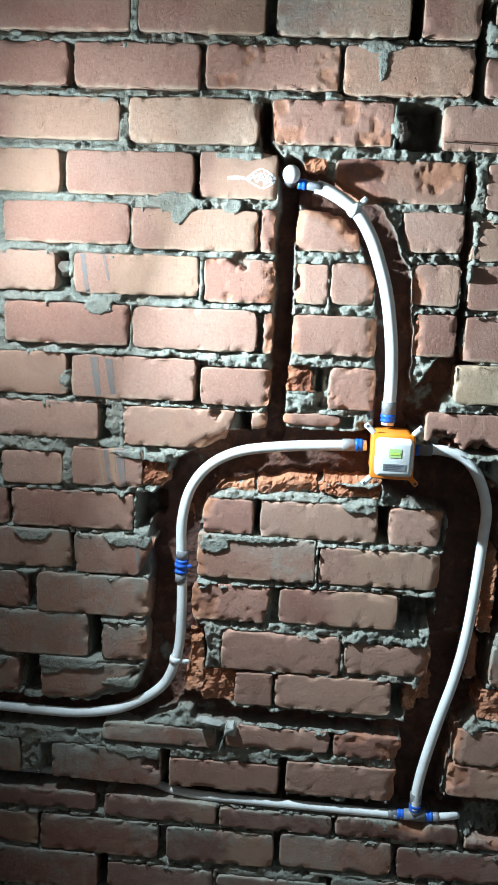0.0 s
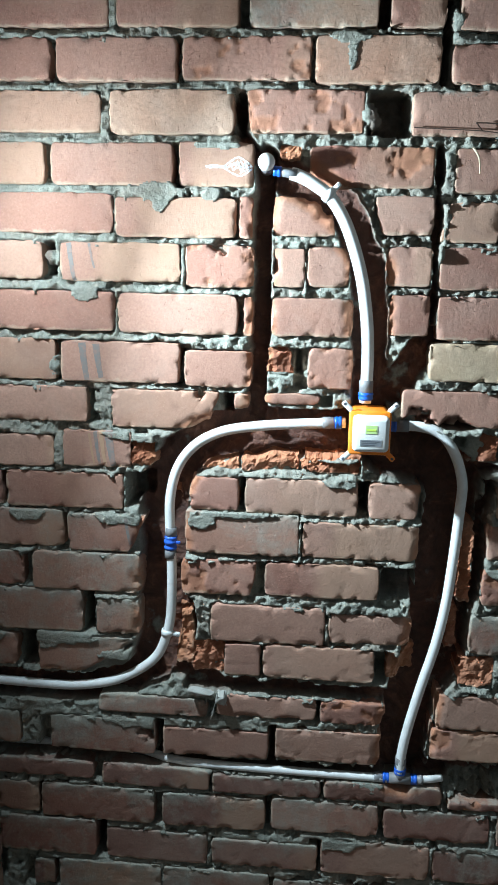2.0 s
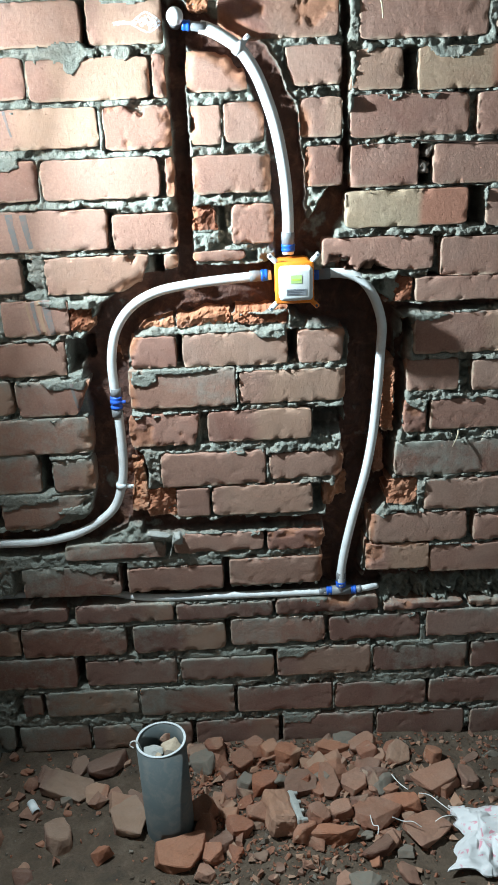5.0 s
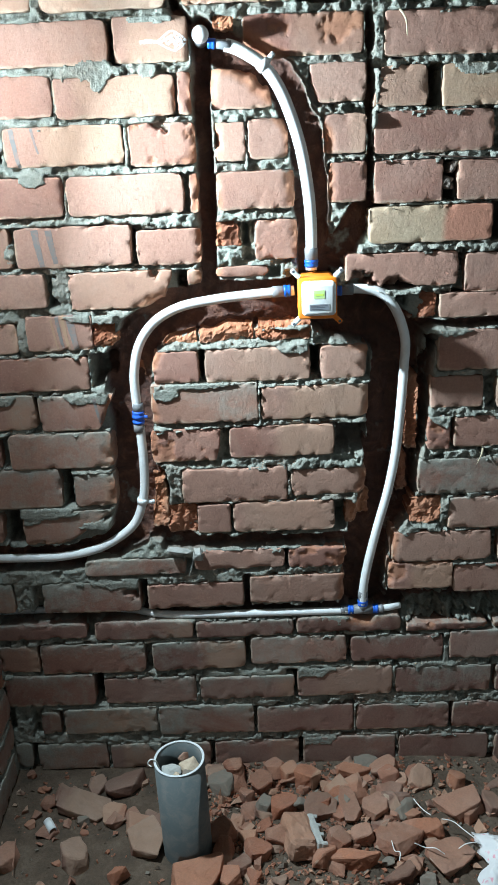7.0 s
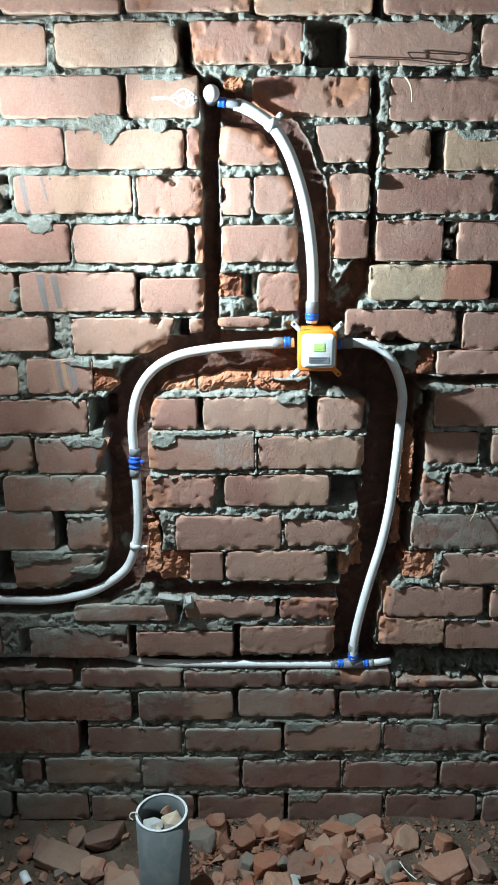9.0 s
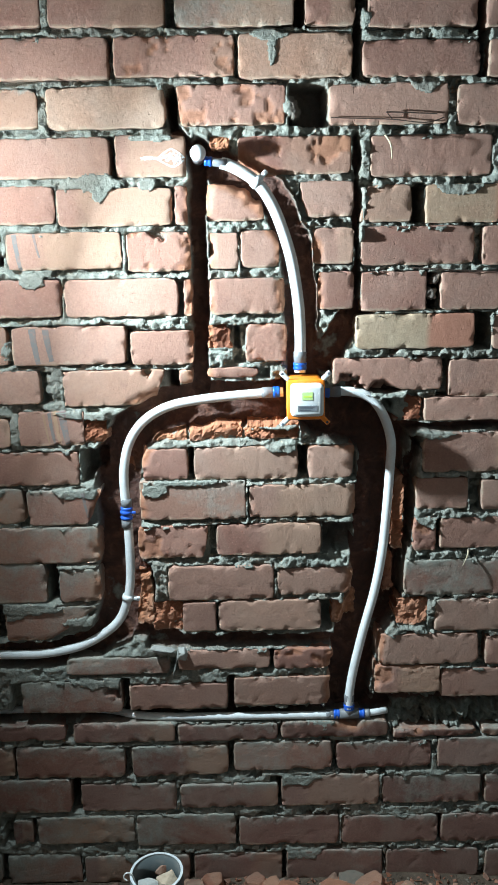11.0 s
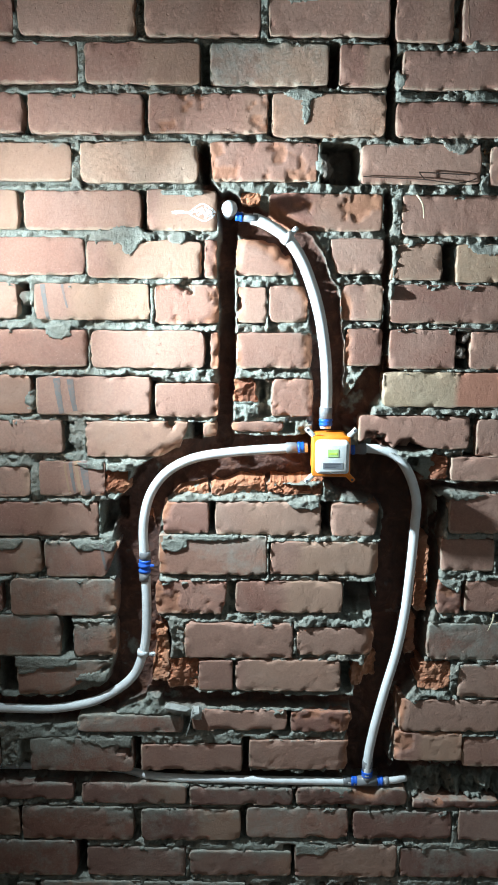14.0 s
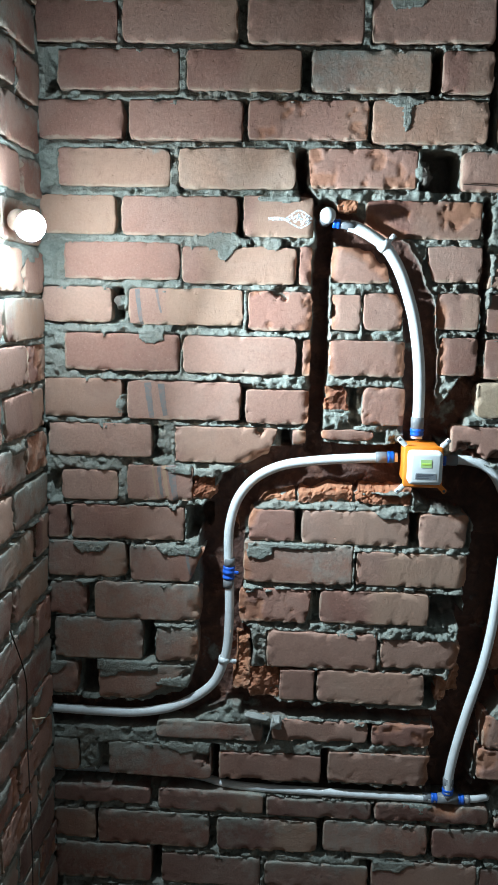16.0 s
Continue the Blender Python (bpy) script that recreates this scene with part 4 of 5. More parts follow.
def build_clip(at, way, radius, label, flip=1):
    """A saddle clip: band round the pipe and a nailed tab on one side."""
    c = thing("pipe_clip", None, label, "pipe clip", "pipe clips", at=(0, 0, 0))
    w = Vector(way).normalized()
    side = Vector((w.z, 0, -w.x)) * flip
    face = w.cross(side)
    m = Matrix.Translation(at) @ Matrix((side, face, w)).transposed().to_4x4()
    part("band", spin_bm([(radius, -0.007), (radius + 0.0022, -0.0068), (radius + 0.0026, 0), (radius + 0.0022, 0.0068), (radius, 0.007)], m, 20), CLEAR_WHITE, c, "", True)
    part("tab", box_bm((0.022, 0.010, 0.011), m @ pose(radius + 0.008, 0, 0), 0.0035, 2), CLEAR_WHITE, c, "", True)
    part("nail_head", spin_bm([(0, -0.0062), (0.0028, -0.0062), (0.0028, 0.0062), (0, 0.0062)], m @ pose(radius + 0.014, 0, 0, 90), 10), GREY_SLEEVE, c)
    return c


build_clip((1.032, -0.014, 1.737), (0.72, 0, -0.70), 0.0125, "white saddle clip holding the upper pipe", -1)
build_clip((0.708, 0.012, 0.793), (0.15, 0, 1), 0.0108, "dusty white saddle clip holding the lower bend")


def build_outlet():
    o = thing("wall_outlet", None, "capped white elbow outlet in the wall", "pipe fitting", at=(0, 0, 0))
    m = along((0.912, -0.042, 1.793), (0.05, -1, 0.05))
    part("elbow", spin_bm([(0, -0.075), (0.0125, -0.075), (0.0125, 0.0), (0, 0.0)], m), GREY_SLEEVE, o, "grey elbow behind the cap", True)
    part("cap", spin_bm([(0, 0.0), (0.0152, 0.0), (0.0163, 0.004), (0.0158, 0.012), (0.0138, 0.018), (0.0088, 0.0215), (0, 0.0225)], m), CLEAR_WHITE, o, "rounded white end cap", True)
    joint(o, (0.932, -0.016, 1.780), (1, 0, -0.12), 0.0075, 0.030)
    return o


build_outlet()


# ---- lamp on the side wall ----
def build_bulb():
    m = along(BULB, AIM)
    b = thing("wall_lamp", None, "lit white bulb in a holder on the side wall", "lamp")
    part("dome", spin_bm([(0.027, 0.000), (0.0274, 0.006), (0.0255, 0.015), (0.020, 0.024), (0.011, 0.030), (0, 0.032)], m, 28), DOME_GLOW, b, "glowing frosted dome", True)
    part("housing", spin_bm([(0.027, 0.0), (0.0267, -0.004), (0.024, -0.016), (0.018, -0.023), (0, -0.023)], m, 28), HOUSING, b, "", True)
    part("holder", spin_bm([(0, -0.046), (0.021, -0.046), (0.021, -0.036), (0.015, -0.032), (0.015, -0.021), (0, -0.021)], m, 24), HOUSING, b, "", True)
    return b


build_bulb()


# ---- marks and small things on the wall ----
def face_of_wall(x, z):
    """Depth of the wall's surface where a mark is to lie."""
    hit, spot, normal, index, ob, m = scene.ray_cast(bpy.context.evaluated_depsgraph_get(), Vector((x, -0.2, z)), Vector((0, 1, 0)))
    return spot.y if hit else 0.0


def stroke_bm(points, width, thick=0.0006, per=6, seed=0, ragged=0.12):
    """A flat stroke on the wall's face with a ragged edge."""
    line = glide([(x, 0, z) for x, z in points], per)
    bm = bmesh.new()
    rng = random.Random(seed)
    rows = []
    for k, q in enumerate(line):
        way = (line[min(k + 1, len(line) - 1)] - line[max(k - 1, 0)]).normalized()
        side = Vector((-way.z, 0, way.x))
        w = width(k / (len(line) - 1)) if callable(width) else width
        a, b = q + side * w * (0.5 + rng.uniform(-ragged, ragged)), q - side * w * (0.5 + rng.uniform(-ragged, ragged))
        ya, yb = (face_of_wall(p.x, p.z) - thick for p in (a, b))
        rows.append([bm.verts.new((p.x, d, p.z)) for p, d in ((a, ya), (b, yb), (b, yb + thick), (a, ya + thick))])
    for a, b in zip(rows, rows[1:]):
        for s in range(4):
            bm.faces.new((a[s], a[(s + 1) % 4], b[(s + 1) % 4], b[s]))
    bm.faces.new(rows[0])
    bm.faces.new(rows[-1][::-1])
    return bm


thing("wire", from_bm("wire", tube_bm([(1.189, -0.006, 1.863), (1.25, -0.008, 1.860), (1.316, -0.009, 1.857), (1.375, -0.010, 1.850), (1.405, -0.008, 1.853), (1.425, -0.005, 1.860)], 0.0012, 6), RUST),
      "rusty binding wire lying along a brick", "wire", "wires")
thing("wire", from_bm("wire", tube_bm([(1.316, -0.009, 1.857), (1.306, -0.012, 1.868), (1.309, -0.011, 1.871), (1.36, -0.009, 1.869), (1.41, -0.006, 1.867)], 0.0014, 6), RUST), "rusty bent wire end against the brick", "wire", "wires")
thing("wire", from_bm("wire", tube_bm([(1.36, -0.004, 1.555), (1.42, -0.012, 1.551), (1.47, -0.010, 1.547), (1.52, -0.008, 1.545), (1.60, -0.006, 1.541)], 0.0013, 6), RUST), "thin rusty wire caught in a joint", "wire", "wires")
thing("straw", from_bm("straw", tube_bm([(1.304, 0.004, 1.828), (1.305, -0.030, 1.815), (1.308, -0.046, 1.800), (1.311, -0.044, 1.776)], lambda t: 0.0024 - 0.0012 * t, 7), STRAW), "pale split straw hanging from a joint", "straw", "straws")
thing("straw", from_bm("straw", tube_bm([(1.520, 0.002, 0.900), (1.515, -0.010, 0.890), (1.508, -0.016, 0.878), (1.502, -0.018, 0.866)], lambda k: 0.0026 - 0.002 * k, 6), STRAW), "dry straw blade stuck in the mortar", "straw", "straws")
def roughen(bm, amount, cell, seed):
    """Breaks long edges up and pushes the skin about like broken clay."""
    bmesh.ops.triangulate(bm, faces=bm.faces[:])
    for turn in range(3):
        long = [e for e in bm.edges if e.calc_length() > cell]
        if not long:
            break
        bmesh.ops.subdivide_edges(bm, edges=long, cuts=1)
        bmesh.ops.triangulate(bm, faces=[f for f in bm.faces if len(f.verts) > 3])
    bm.normal_update()
    shift = Vector((seed * 1.37, seed * 0.71, 0))
    for v in bm.verts:
        v.co += v.normal * amount * noise.fractal(v.co * 38 + shift, 0.9, 2.2, 4)
    return bm


RUBBLE = brick_material("brick_rubble", (0.15, 0.062, 0.040), (0.21, 0.090, 0.058), (0.27, 0.135, 0.09), 0.15, 0.1, 1.3, settled=0.5)
RUBBLE_FRESH = brick_material("brick_rubble_fresh", (0.24, 0.080, 0.042), (0.34, 0.122, 0.062), (0.40, 0.170, 0.095), 0.06, 0.0, 1.4, settled=0.22)
RUBBLE_PALE = brick_material("brick_rubble_pale", (0.25, 0.100, 0.058), (0.33, 0.142, 0.084), (0.40, 0.195, 0.125), 0.10, 0.05, 1.3, settled=0.35)
GREY_RUBBLE = plastic("mortar_rubble", (0.165, 0.142, 0.112), 0.95, 0.6, (0.25, 0.15, 0.11), 50)


def chunk_bm(size, seed, points=13, flat=0.0):
    """An angular broken lump."""
    rng = random.Random(seed)
    bm = bmesh.new()
    sides = rng.randint(4, 7)
    for k in range(2 * sides if flat else 0):
        a = (k // 2 + rng.uniform(-0.28, 0.28)) * 2 * math.pi / sides + seed
        r = min(1 / max(abs(math.cos(a)), abs(math.sin(a))), 1.25) * rng.uniform(0.66, 1.04) * (1 if k % 2 else 0.96)
        bm.verts.new((r * math.cos(a) * size[0] / 2, r * math.sin(a) * size[1] / 2, (1 if k % 2 else -1) * rng.uniform(0.82, 1) * size[2] / 2))
    for k in range(0 if flat else points):
        v = Vector((rng.uniform(-1, 1), rng.uniform(-1, 1), rng.uniform(-1, 1)))
        top = max(abs(c) for c in v)
        v = v / top * rng.uniform(0.75, 1.0)
        bm.verts.new((v.x * size[0] / 2, v.y * size[1] / 2, v.z * size[2] / 2))
    out = bmesh.ops.convex_hull(bm, input=bm.verts[:])
    bmesh.ops.delete(bm, geom=[g for g in out["geom_interior"] if isinstance(g, bmesh.types.BMVert)], context="VERTS")
    bmesh.ops.bevel(bm, geom=bm.edges[:], offset=min(size) * 0.05, segments=1, affect="EDGES")
    if max(size) > 0.032:
        roughen(bm, 0.0028, 0.010, seed)
    return bm


def lump(name, at, size, seed, mat, label, category, group="", turn=(0, 0, 0), flat=0.0, points=13):
    ob = thing(name, from_bm(name, chunk_bm(size, seed, points, flat), mat), label, category, group)
    ob.matrix_world = pose(*at, *turn)
    return ob


lump("mortar_shard", (0.792, -0.002, 0.6600), (0.072, 0.034, 0.016), 73, CEMENT_CHIP, "grey mortar shard lying on the chase ledge", "mortar lump", "mortar lumps", (0, 20, 8))
lump("mortar_shard", (0.834, 0.002, 0.646), (0.027, 0.048, 0.025), 72, CEMENT_CHIP, "rounded mortar pebble jutting from the ledge", "mortar lump", "mortar lumps", points=40)

# ---- drain pipe and the rubble floor ----
def build_drain():
    x, y, top, r = 0.784, -0.272, 0.268, 0.0585
    d = thing("drain_pipe", None, "open grey plastic drain pipe standing in the rubble", "pipe")
    m = pose(x, y, 0, 1.0, -0.6, 0)
    part("pipe", spin_bm([(r, -0.08), (r, top - 0.001), (r - 0.005, top - 0.001), (r - 0.005, top - 0.06), (r - 0.005, -0.08)], m, 96), GREY_PVC, d, "", True)
    part("sawn_edge", spin_bm([(r + 0.0002, top - 0.0015), (r + 0.0002, top + 0.0008), (r - 0.0052, top + 0.0008), (r - 0.0052, top - 0.0015)], m, 96), PVC_EDGE, d, "pale sawn edge")
    return m, top


drain_pose, drain_top = build_drain()
at = drain_pose @ Vector((0, 0, drain_top - 0.055))
lump("rubble_fill", (at.x, at.y, at.z), (0.070, 0.070, 0.03), 300, DIRT, "rubble filling the drain pipe mouth", "rubble", "rubble in the pipe", points=30)
for k, (dx, dy, s, mat) in enumerate([(-0.018, 0.002, 0.050, CEMENT_CHIP), (0.020, 0.012, 0.052, PALE_CHIP), (0.018, -0.020, 0.036, GREY_RUBBLE), (-0.006, -0.026, 0.030, PALE_CHIP), (0.006, 0.032, 0.028, RUBBLE)]):
    lump("rubble_chip", (at.x + dx, at.y + dy, at.z + 0.016 + 0.003 * k), (s, s * 0.8, 0.022), 310 + k, mat, "broken chip lying in the drain pipe mouth", "rubble", "rubble in the pipe", (15, -12 + 8 * k, 40 * k))
rim = drain_pose @ Vector((-0.058, -0.008, drain_top))
thing("wire_tie", from_bm("wire_tie", tube_bm([rim + Vector((0.012, 0, -0.02)), rim + Vector((0.004, 0, 0.004)), rim + Vector((-0.008, 0, 0.006)), rim + Vector((-0.013, -0.002, -0.003)), rim + Vector((-0.006, -0.004, -0.010))], 0.0016, 7), STRING),
      "twist of pale wire hooked on the pipe rim", "wire")

SLABS = [  # x, y, length, width, thickness, turn, kind, lift
    (0.500, -0.135, 0.17, 0.085, 0.026, -20, 0, 0.012), (0.60, -0.075, 0.12, 0.08, 0.03, 10, 0, 0.014), (0.512, -0.300, 0.07, 0.09, 0.05, 25, 0, 0.010), (0.685, -0.270, 0.10, 0.11, 0.03, 35, 0, 0.016),
    (1.205, -0.055, 0.105, 0.045, 0.035, 0, 1, 0.014), (1.463, -0.190, 0.13, 0.09, 0.028, 8, 2, 0.014), (1.285, -0.285, 0.11, 0.10, 0.028, 40, 2, 0.016), (1.175, -0.345, 0.14, 0.05, 0.04, -4, 1, 0.014),
    (1.404, -0.335, 0.12, 0.09, 0.03, 30, 2, 0.012), (0.812, -0.375, 0.13, 0.09, 0.03, 15, 1, 0.016), (1.036, -0.060, 0.055, 0.05, 0.05, 20, 1, 0.012), (1.090, -0.078, 0.08, 0.06, 0.055, -25, 1, 0.016),
    (1.020, -0.170, 0.08, 0.06, 0.04, 15, 1, 0.014), (1.115, -0.180, 0.10, 0.07, 0.03, 10, 0, 0.012), (1.185, -0.175, 0.05, 0.11, 0.03, 12, 2, 0.014), (1.255, -0.180, 0.09, 0.07, 0.03, 60, 2, 0.012),
    (0.900, -0.055, 0.05, 0.07, 0.06, 20, 1, 0.014), (0.925, -0.135, 0.05, 0.045, 0.04, 70, 2, 0.012), (0.965, -0.090, 0.07, 0.06, 0.045, 25, 2, 0.016), (0.972, -0.165, 0.06, 0.05, 0.04, 60, 3, 0.014),
    (1.300, -0.085, 0.06, 0.05, 0.04, 30, 1, 0.012), (1.475, -0.100, 0.05, 0.05, 0.04, 10, 1, 0.014), (1.360, -0.260, 0.10, 0.05, 0.03, -10, 1, 0.014), (1.145, -0.290, 0.05, 0.06, 0.05, 40, 2, 0.016),
    (1.205, -0.275, 0.06, 0.05, 0.045, 10, 2, 0.014), (0.955, -0.300, 0.07, 0.06, 0.03, 15, 1, 0.012), (0.890, -0.380, 0.06, 0.06, 0.03, 55, 1, 0.012),
]
KINDS = [(RUBBLE, "dusty slab of broken brick lying in the rubble"), (RUBBLE_FRESH, "fresh orange chunk of broken brick in the rubble"), (RUBBLE_PALE, "flat pale shard of split brick in the rubble"), (GREY_RUBBLE, "grey chunk of broken mortar in the rubble")]
for k, (x, y, sx, sy, sz, turn, kind, lift) in enumerate(SLABS):
    mat, text = KINDS[kind]
    g = float(ground_height(np.array(x), np.array(y)))
    lump("brick_shard" if kind != 3 else "mortar_chunk", (x, y, g + lift), (sx * 1.05, sy * 1.05, sz * 1.1), 400 + k, mat, text, "rubble", "rubble", (12 * math.sin(5 * k), 12 * math.cos(3 * k), turn), 1.0, 24)

rng = random.Random(77)
laid = 0
while laid < 150:
    x, y = rng.uniform(0.34, 1.75), -abs(rng.gauss(0, 0.26)) - 0.02
    if y < -0.62 or math.hypot(x - 0.784, y + 0.272) < 0.085 or (x < 0.85 and rng.random() < 0.55) or (x > 1.38 and rng.random() < 0.8):
        continue
    s = 0.030 + 0.065 * rng.random() ** 1.8
    mat, text = KINDS[rng.choice([0, 0, 0, 1, 1, 1, 2, 2, 2, 2, 3])]
    g = float(ground_height(np.array(x), np.array(y)))
    thin = rng.uniform(0.28, 0.55)
    lump("brick_shard" if mat is not GREY_RUBBLE else "mortar_chunk", (x, y, g + s * thin * 0.25), (s, s * rng.uniform(0.6, 1.0), s * thin), 600 + laid, mat, text, "rubble", "rubble",
         (rng.uniform(-28, 28), rng.uniform(-28, 28), rng.uniform(0, 360)), rng.choice([0.0, 1.0, 1.0]), rng.randint(9, 14))
    laid += 1


def gravel(name, count, small, large, mat, seed, label):
    """Crumbs too small to pick apart, each a skewed angular chip, joined into one mesh."""
    r = np.random.RandomState(seed)
    corner = np.array([(a, b, c) for a in (-1, 1) for b in (-1, 1) for c in (-1, 1)], float)
    quad = np.array([(0, 1, 3, 2), (4, 6, 7, 5), (0, 4, 5, 1), (2, 3, 7, 6), (0, 2, 6, 4), (1, 5, 7, 3)])
    verts, faces = [], []
    for k in range(count):
        x, y = r.uniform(0.32, 1.8), -abs(r.normal(0, 0.28)) - 0.01
        if y < -0.75 or math.hypot(x - 0.784, y + 0.272) < 0.066 or (x < 0.8 and r.uniform() < 0.93) or (x > 1.36 and r.uniform() < 0.7):
            continue
        s = small + (large - small) * r.uniform() ** 2
        p = (corner * (1, r.uniform(0.5, 1), r.uniform(0.3, 0.7)) * r.uniform(0.35, 1.1, (8, 1)) + r.uniform(-0.45, 0.45, (8, 3)) * (1, 1, 0.6)) * s * 0.5
        p = p @ np.linalg.qr(r.normal(size=(3, 3)) + 1.5 * np.eye(3))[0]
        faces += (quad + len(verts)).tolist()
        verts += (p + (x, y, float(ground_height(np.array(x), np.array(y))) + s * 0.22)).tolist()
    thing(name, mesh_of(name, verts, faces, mat, False), label, "gravel", kind="stuff")


gravel("brick_chips", 520, 0.012, 0.030, RUBBLE_FRESH, 13, "orange chips of smashed brick strewn thickly over the dirt")
gravel("pale_brick_chips", 300, 0.012, 0.030, RUBBLE_PALE, 14, "dusty pale brick chips strewn over the dirt")
gravel("mortar_chips", 90, 0.012, 0.030, GREY_RUBBLE, 15, "grey mortar chips among the brick rubble")
gravel("brick_crumbs", 5200, 0.004, 0.015, RUBBLE_FRESH, 3, "crumbs of crushed orange brick over the dirt")
gravel("mortar_crumbs", 1200, 0.004, 0.012, GREY_RUBBLE, 4, "grey mortar crumbs scattered over the dirt")
gravel("dirt_clods", 2600, 0.004, 0.012, DIRT, 6, "small clods of earth scattered over the floor")


def build_stamped_brick():
    """A half brick on its side with combed mortar and letters' stumps on the end."""
    g = float(ground_height(np.array(1.055), np.array(-0.27)))
    b = thing("broken_brick", None, "broken brick with grooved grey mortar on one side", "rubble", "rubble")
    m = pose(1.052, -0.275, g + 0.026, -10, 12, 8)
    part("half_brick", roughen(box_bm((0.066, 0.125, 0.055), m, 0.009, 1), 0.006, 0.012, 5), RUBBLE_FRESH, b)
    crust = part("mortar_crust", roughen(box_bm((0.018, 0.116, 0.048), m @ pose(0.040, 0, 0), 0.004, 1), 0.002, 0.012, 6), CEMENT_CHIP, b, "grooved grey mortar")
    for k in range(4):
        part("groove_ridge", roughen(box_bm((0.014, 0.010, 0.050), m @ pose(0.049, -0.052 + 0.034 * k, 0, 12, 0, 0), 0.002, 1), 0.002, 0.010, 20 + k), CEMENT_CHIP, crust)
        part("groove_web", box_bm((0.012, 0.026, 0.008), m @ pose(0.048, -0.036 + 0.034 * k, 0.004, 12, 0, 0), 0.002, 1), CEMENT_CHIP, crust)


build_stamped_brick()

off = thing("pipe_offcut", None, "short white pipe offcut lying on the dirt", "pipe")
g = float(ground_height(np.array(0.434), np.array(-0.21)))
part("tube", spin_bm([(0.0085, -0.018), (0.0108, -0.018), (0.0108, 0.018), (0.0085, 0.018), (0.0085, -0.018)], along((0.434, -0.207, g + 0.014), (-0.55, 0.80, 0.1)), 20), WHITE_PIPE, off, "", True)


def build_sack():
    """A crumpled printed sack end."""
    us, vs = np.linspace(0, 1, 44), np.linspace(0, 1, 44)
    U, V = np.meshgrid(us, vs)
    x, y = 1.460 + 0.19 * U + 0.03 * (V - 0.5), -0.46 + 0.20 * V - 0.04 * U
    fold = np.abs(field(U * 0.3, V * 0.3, 0.09, 31, 3) - 0.5) * 2
    dome = np.sin(np.pi * np.clip(U * 0.98 + 0.01, 0, 1)) ** 0.6 * np.sin(np.pi * np.clip(V, 0.01, 0.99)) ** 0.6
    x = x + 0.10 * (field(U, V, 0.30, 32, 3) - 0.5)
    y = y + 0.05 * (field(U, V, 0.35, 33, 3) - 0.5)
    z = 0.012 + dome * (0.040 + 0.045 * fold) + 0.012 * (field(U, V, 0.10, 34, 3) - 0.5)
    top = np.stack([x, y, z], -1).reshape(-1, 3)
    under = top - np.array([0, 0, 0.004])
    n = len(us)
    faces = sheet_faces(n, n)
    faces += [tuple(i + n * n for i in f[::-1]) for f in faces]
    thing("sack", mesh_of("sack", np.vstack([top, under]), faces, CLOTH), "crumpled white plastic sack with pink print on the rubble", "sack")


build_sack()
for k, pts in enumerate([[(1.345, -0.195), (1.352, -0.215), (1.364, -0.232), (1.375, -0.250)], [(1.268, -0.325), (1.272, -0.345), (1.282, -0.358), (1.278, -0.375)], [(1.320, -0.335), (1.345, -0.338), (1.365, -0.352), (1.385, -0.358)],
                         [(1.400, -0.262), (1.425, -0.268), (1.445, -0.300), (1.470, -0.325)], [(1.420, -0.345), (1.44, -0.340), (1.47, -0.330)]]):
    line = [(x, y, 0.045 + 0.006 * math.sin(3 * j + k)) for j, (x, y) in enumerate(pts)]
    thing("twine", from_bm("twine", tube_bm(line, 0.0012, 6), STRING), "loose white plastic twine on the rubble", "twine", "twine scraps")

# roots and wire on the side wall
for k, pts in enumerate([[(0.316, -0.30, 0.98), (0.330, -0.26, 0.86), (0.322, -0.24, 0.74), (0.328, -0.25, 0.60)], [(0.320, -0.20, 0.74), (0.345, -0.19, 0.738)], [(0.318, -0.22, 0.56), (0.325, -0.24, 0.38), (0.318, -0.25, 0.22)]]):
    thing("wire", from_bm("wire", tube_bm(pts if len(pts) > 2 else [pts[0], ((pts[0][0] + pts[1][0]) / 2, pts[0][1], pts[0][2]), pts[1]], 0.0014, 6), RUST if k != 1 else STRAW), "thin wire hanging down the side wall", "wire", "wires")

# ---- bricks, piece by piece ----
build_left_wall()
seed = 0
for row in COURSES:
    for x0, x1, z0, z1, finish, *lean in row:
        seed += 1
        x0, x1 = max(x0, LEFT_X - 0.004), min(x1, RIGHT_X)
        if x1 - x0 < 0.012:
            continue
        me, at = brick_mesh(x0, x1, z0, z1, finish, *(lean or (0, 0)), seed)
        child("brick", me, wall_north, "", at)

# ---- marks on the brick faces ----
bpy.context.view_layer.update()


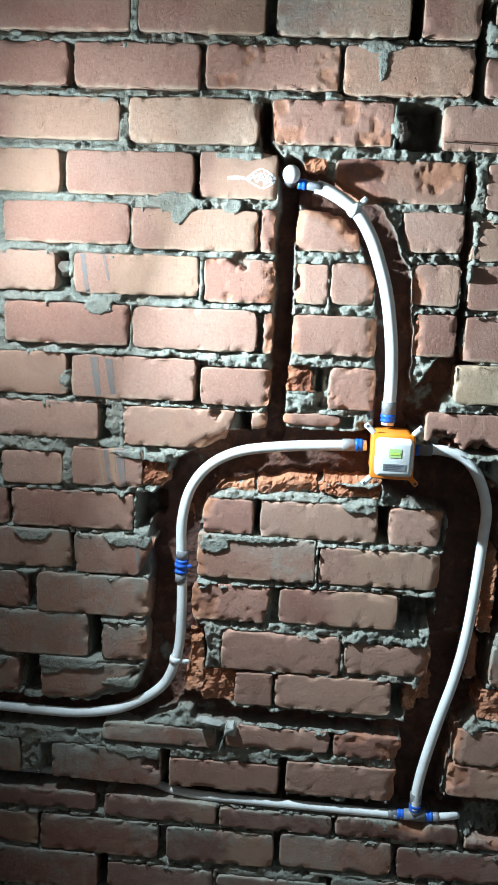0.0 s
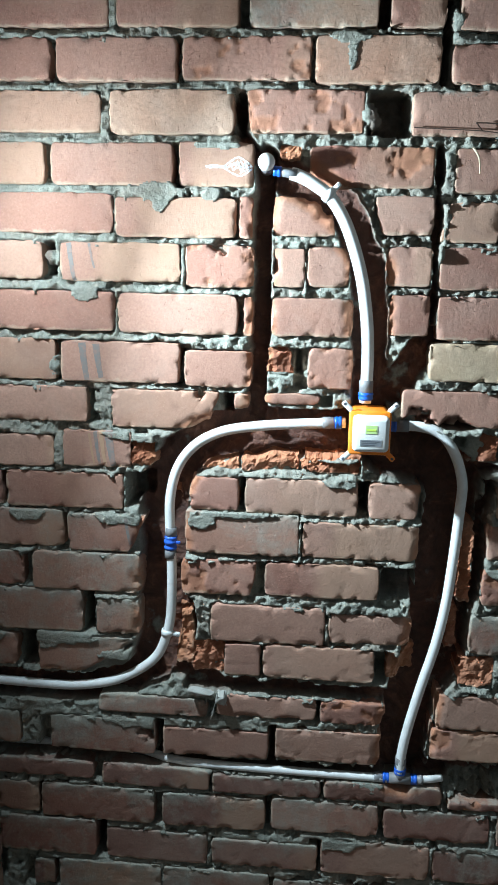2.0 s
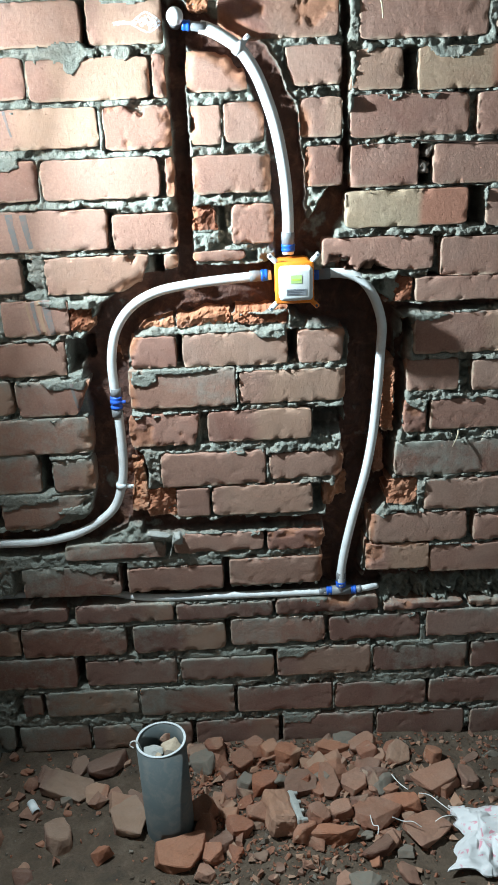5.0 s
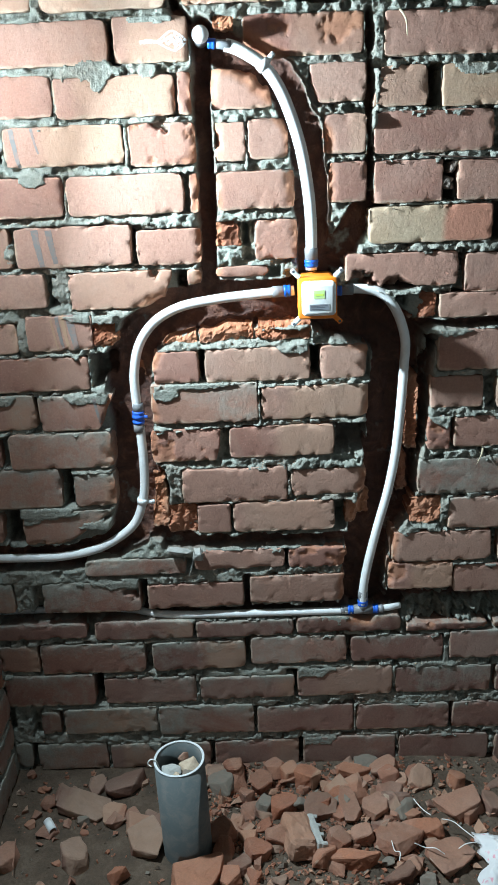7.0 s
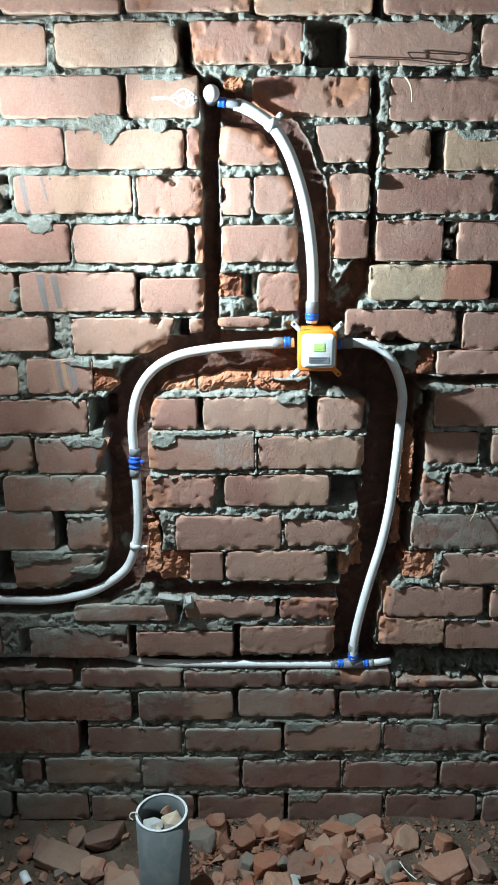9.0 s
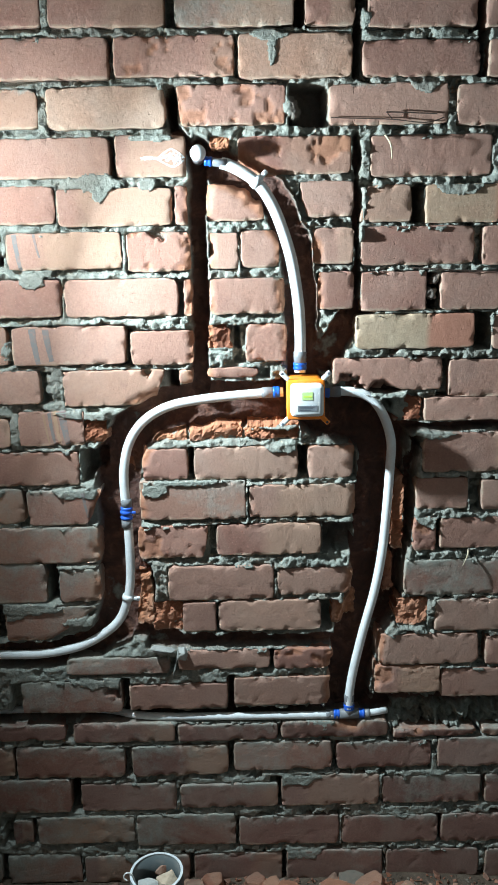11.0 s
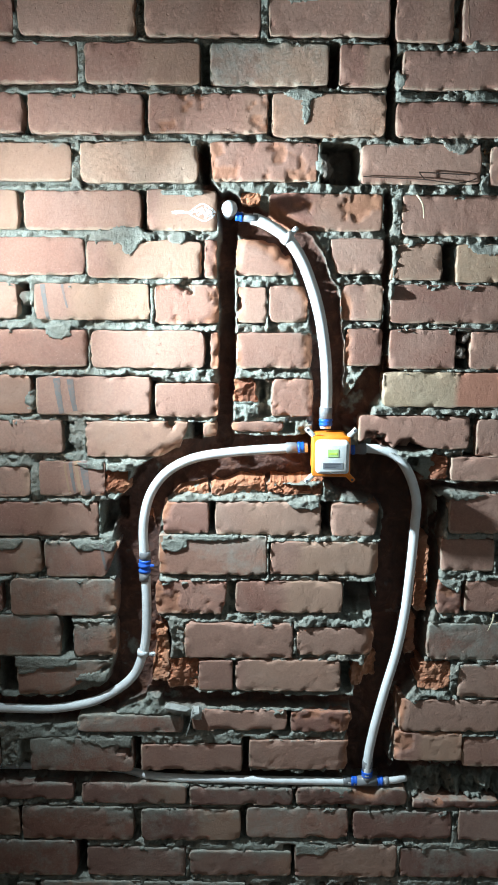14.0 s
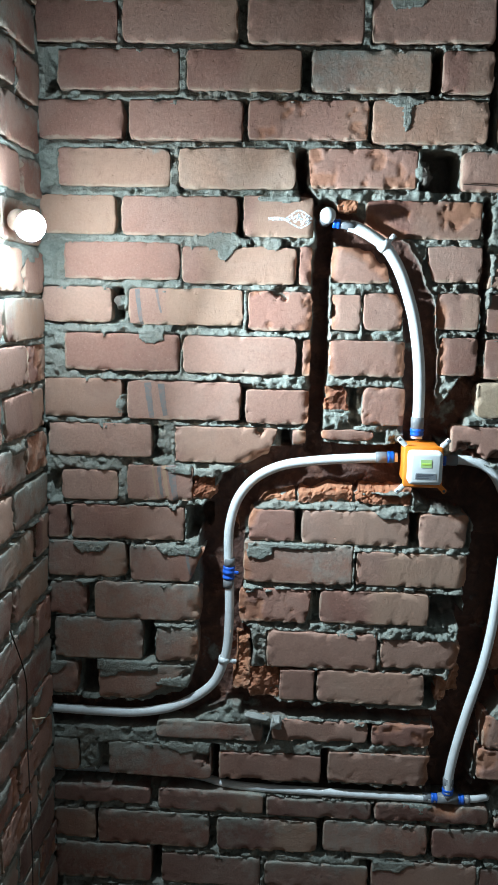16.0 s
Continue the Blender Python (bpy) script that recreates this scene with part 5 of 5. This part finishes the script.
def build_chalk():
    c = thing("chalk_arrow", None, "white chalk arrow drawn on a brick", "chalk mark")
    lines = [[(0.789, 1.789), (0.805, 1.791), (0.822, 1.789), (0.834, 1.788)], [(0.792, 1.791), (0.812, 1.788), (0.830, 1.791)], [(0.797, 1.787), (0.815, 1.789), (0.832, 1.786)],
             [(0.824, 1.789), (0.838, 1.799), (0.854, 1.807), (0.870, 1.799), (0.882, 1.790)], [(0.826, 1.787), (0.840, 1.779), (0.857, 1.772), (0.872, 1.779), (0.882, 1.787)],
             [(0.838, 1.796), (0.846, 1.783), (0.853, 1.800), (0.861, 1.779), (0.867, 1.797), (0.875, 1.784)], [(0.834, 1.790), (0.850, 1.793), (0.865, 1.788), (0.880, 1.791)],
             [(0.842, 1.784), (0.856, 1.790), (0.848, 1.797), (0.840, 1.790)], [(0.858, 1.776), (0.864, 1.788), (0.858, 1.802)], [(0.868, 1.795), (0.873, 1.787), (0.866, 1.781)]]
    for k, pts in enumerate(lines):
        part("chalk_stroke", stroke_bm(pts, 0.0055 if k == 0 else 0.0034, 0.0005 + 0.0001 * (k % 4), seed=k), CHALK, c)


build_chalk()

for k, (x, top, bottom, w, mat) in enumerate([(0.510, 1.640, 1.562, 0.011, PAINT_GREY), (0.552, 1.640, 1.590, 0.006, PAINT_GREY), (0.532, 1.438, 1.360, 0.016, PAINT_GREY),
                                              (0.562, 1.436, 1.366, 0.015, PAINT_GREY), (0.556, 1.253, 1.174, 0.009, PAINT_GREY), (0.568, 1.254, 1.176, 0.010, PAINT_CREAM),
                                              (0.585, 1.254, 1.176, 0.018, PAINT_GREY), (0.543, 1.254, 1.178, 0.006, PAINT_CREAM), (0.62, 1.060, 1.000, 0.008, PAINT_GREY)]):
    bm = stroke_bm([(x, top), (x + 0.002, top - 0.3 * (top - bottom)), (x + 0.006, top - 0.7 * (top - bottom)), (x + 0.010, bottom)], lambda t, w=w: w * (1 - 0.35 * t), seed=40 + k, ragged=0.04)
    thing("paint_drip", from_bm("paint_drip", bm, mat), "cream paint drip dried on the brick" if mat is PAINT_CREAM else "blue-grey paint drip dried on the brick", "paint drip", "paint drips")

for k, (x, top, bottom, w) in enumerate([(1.385, 2.205, 2.128, 0.013), (1.447, 1.925, 1.912, 0.010)]):
    thing("paint_drip", from_bm("paint_drip", stroke_bm([(x, top), (x + 0.001, (top + bottom) / 2), (x + 0.004, bottom)], lambda s, w=w: w * (0.7 + 0.5 * s), seed=60 + k, ragged=0.08), PAINT_CREAM), "cream mortar-wash drip on the brick edge", "paint drip", "paint drips")
for k, (z1, z0) in enumerate([(1.592, 1.560), (1.553, 1.540), (1.512, 1.478)]):
    thing("plaster_smear", from_bm("plaster_smear", stroke_bm([(0.9265, z1), (0.928, (z0 + z1) / 2), (0.9262, z0)], 0.0032, seed=80 + k, ragged=0.2), CHALK), "thin white plaster smear on the slot edge", "plaster smear", "plaster smears")
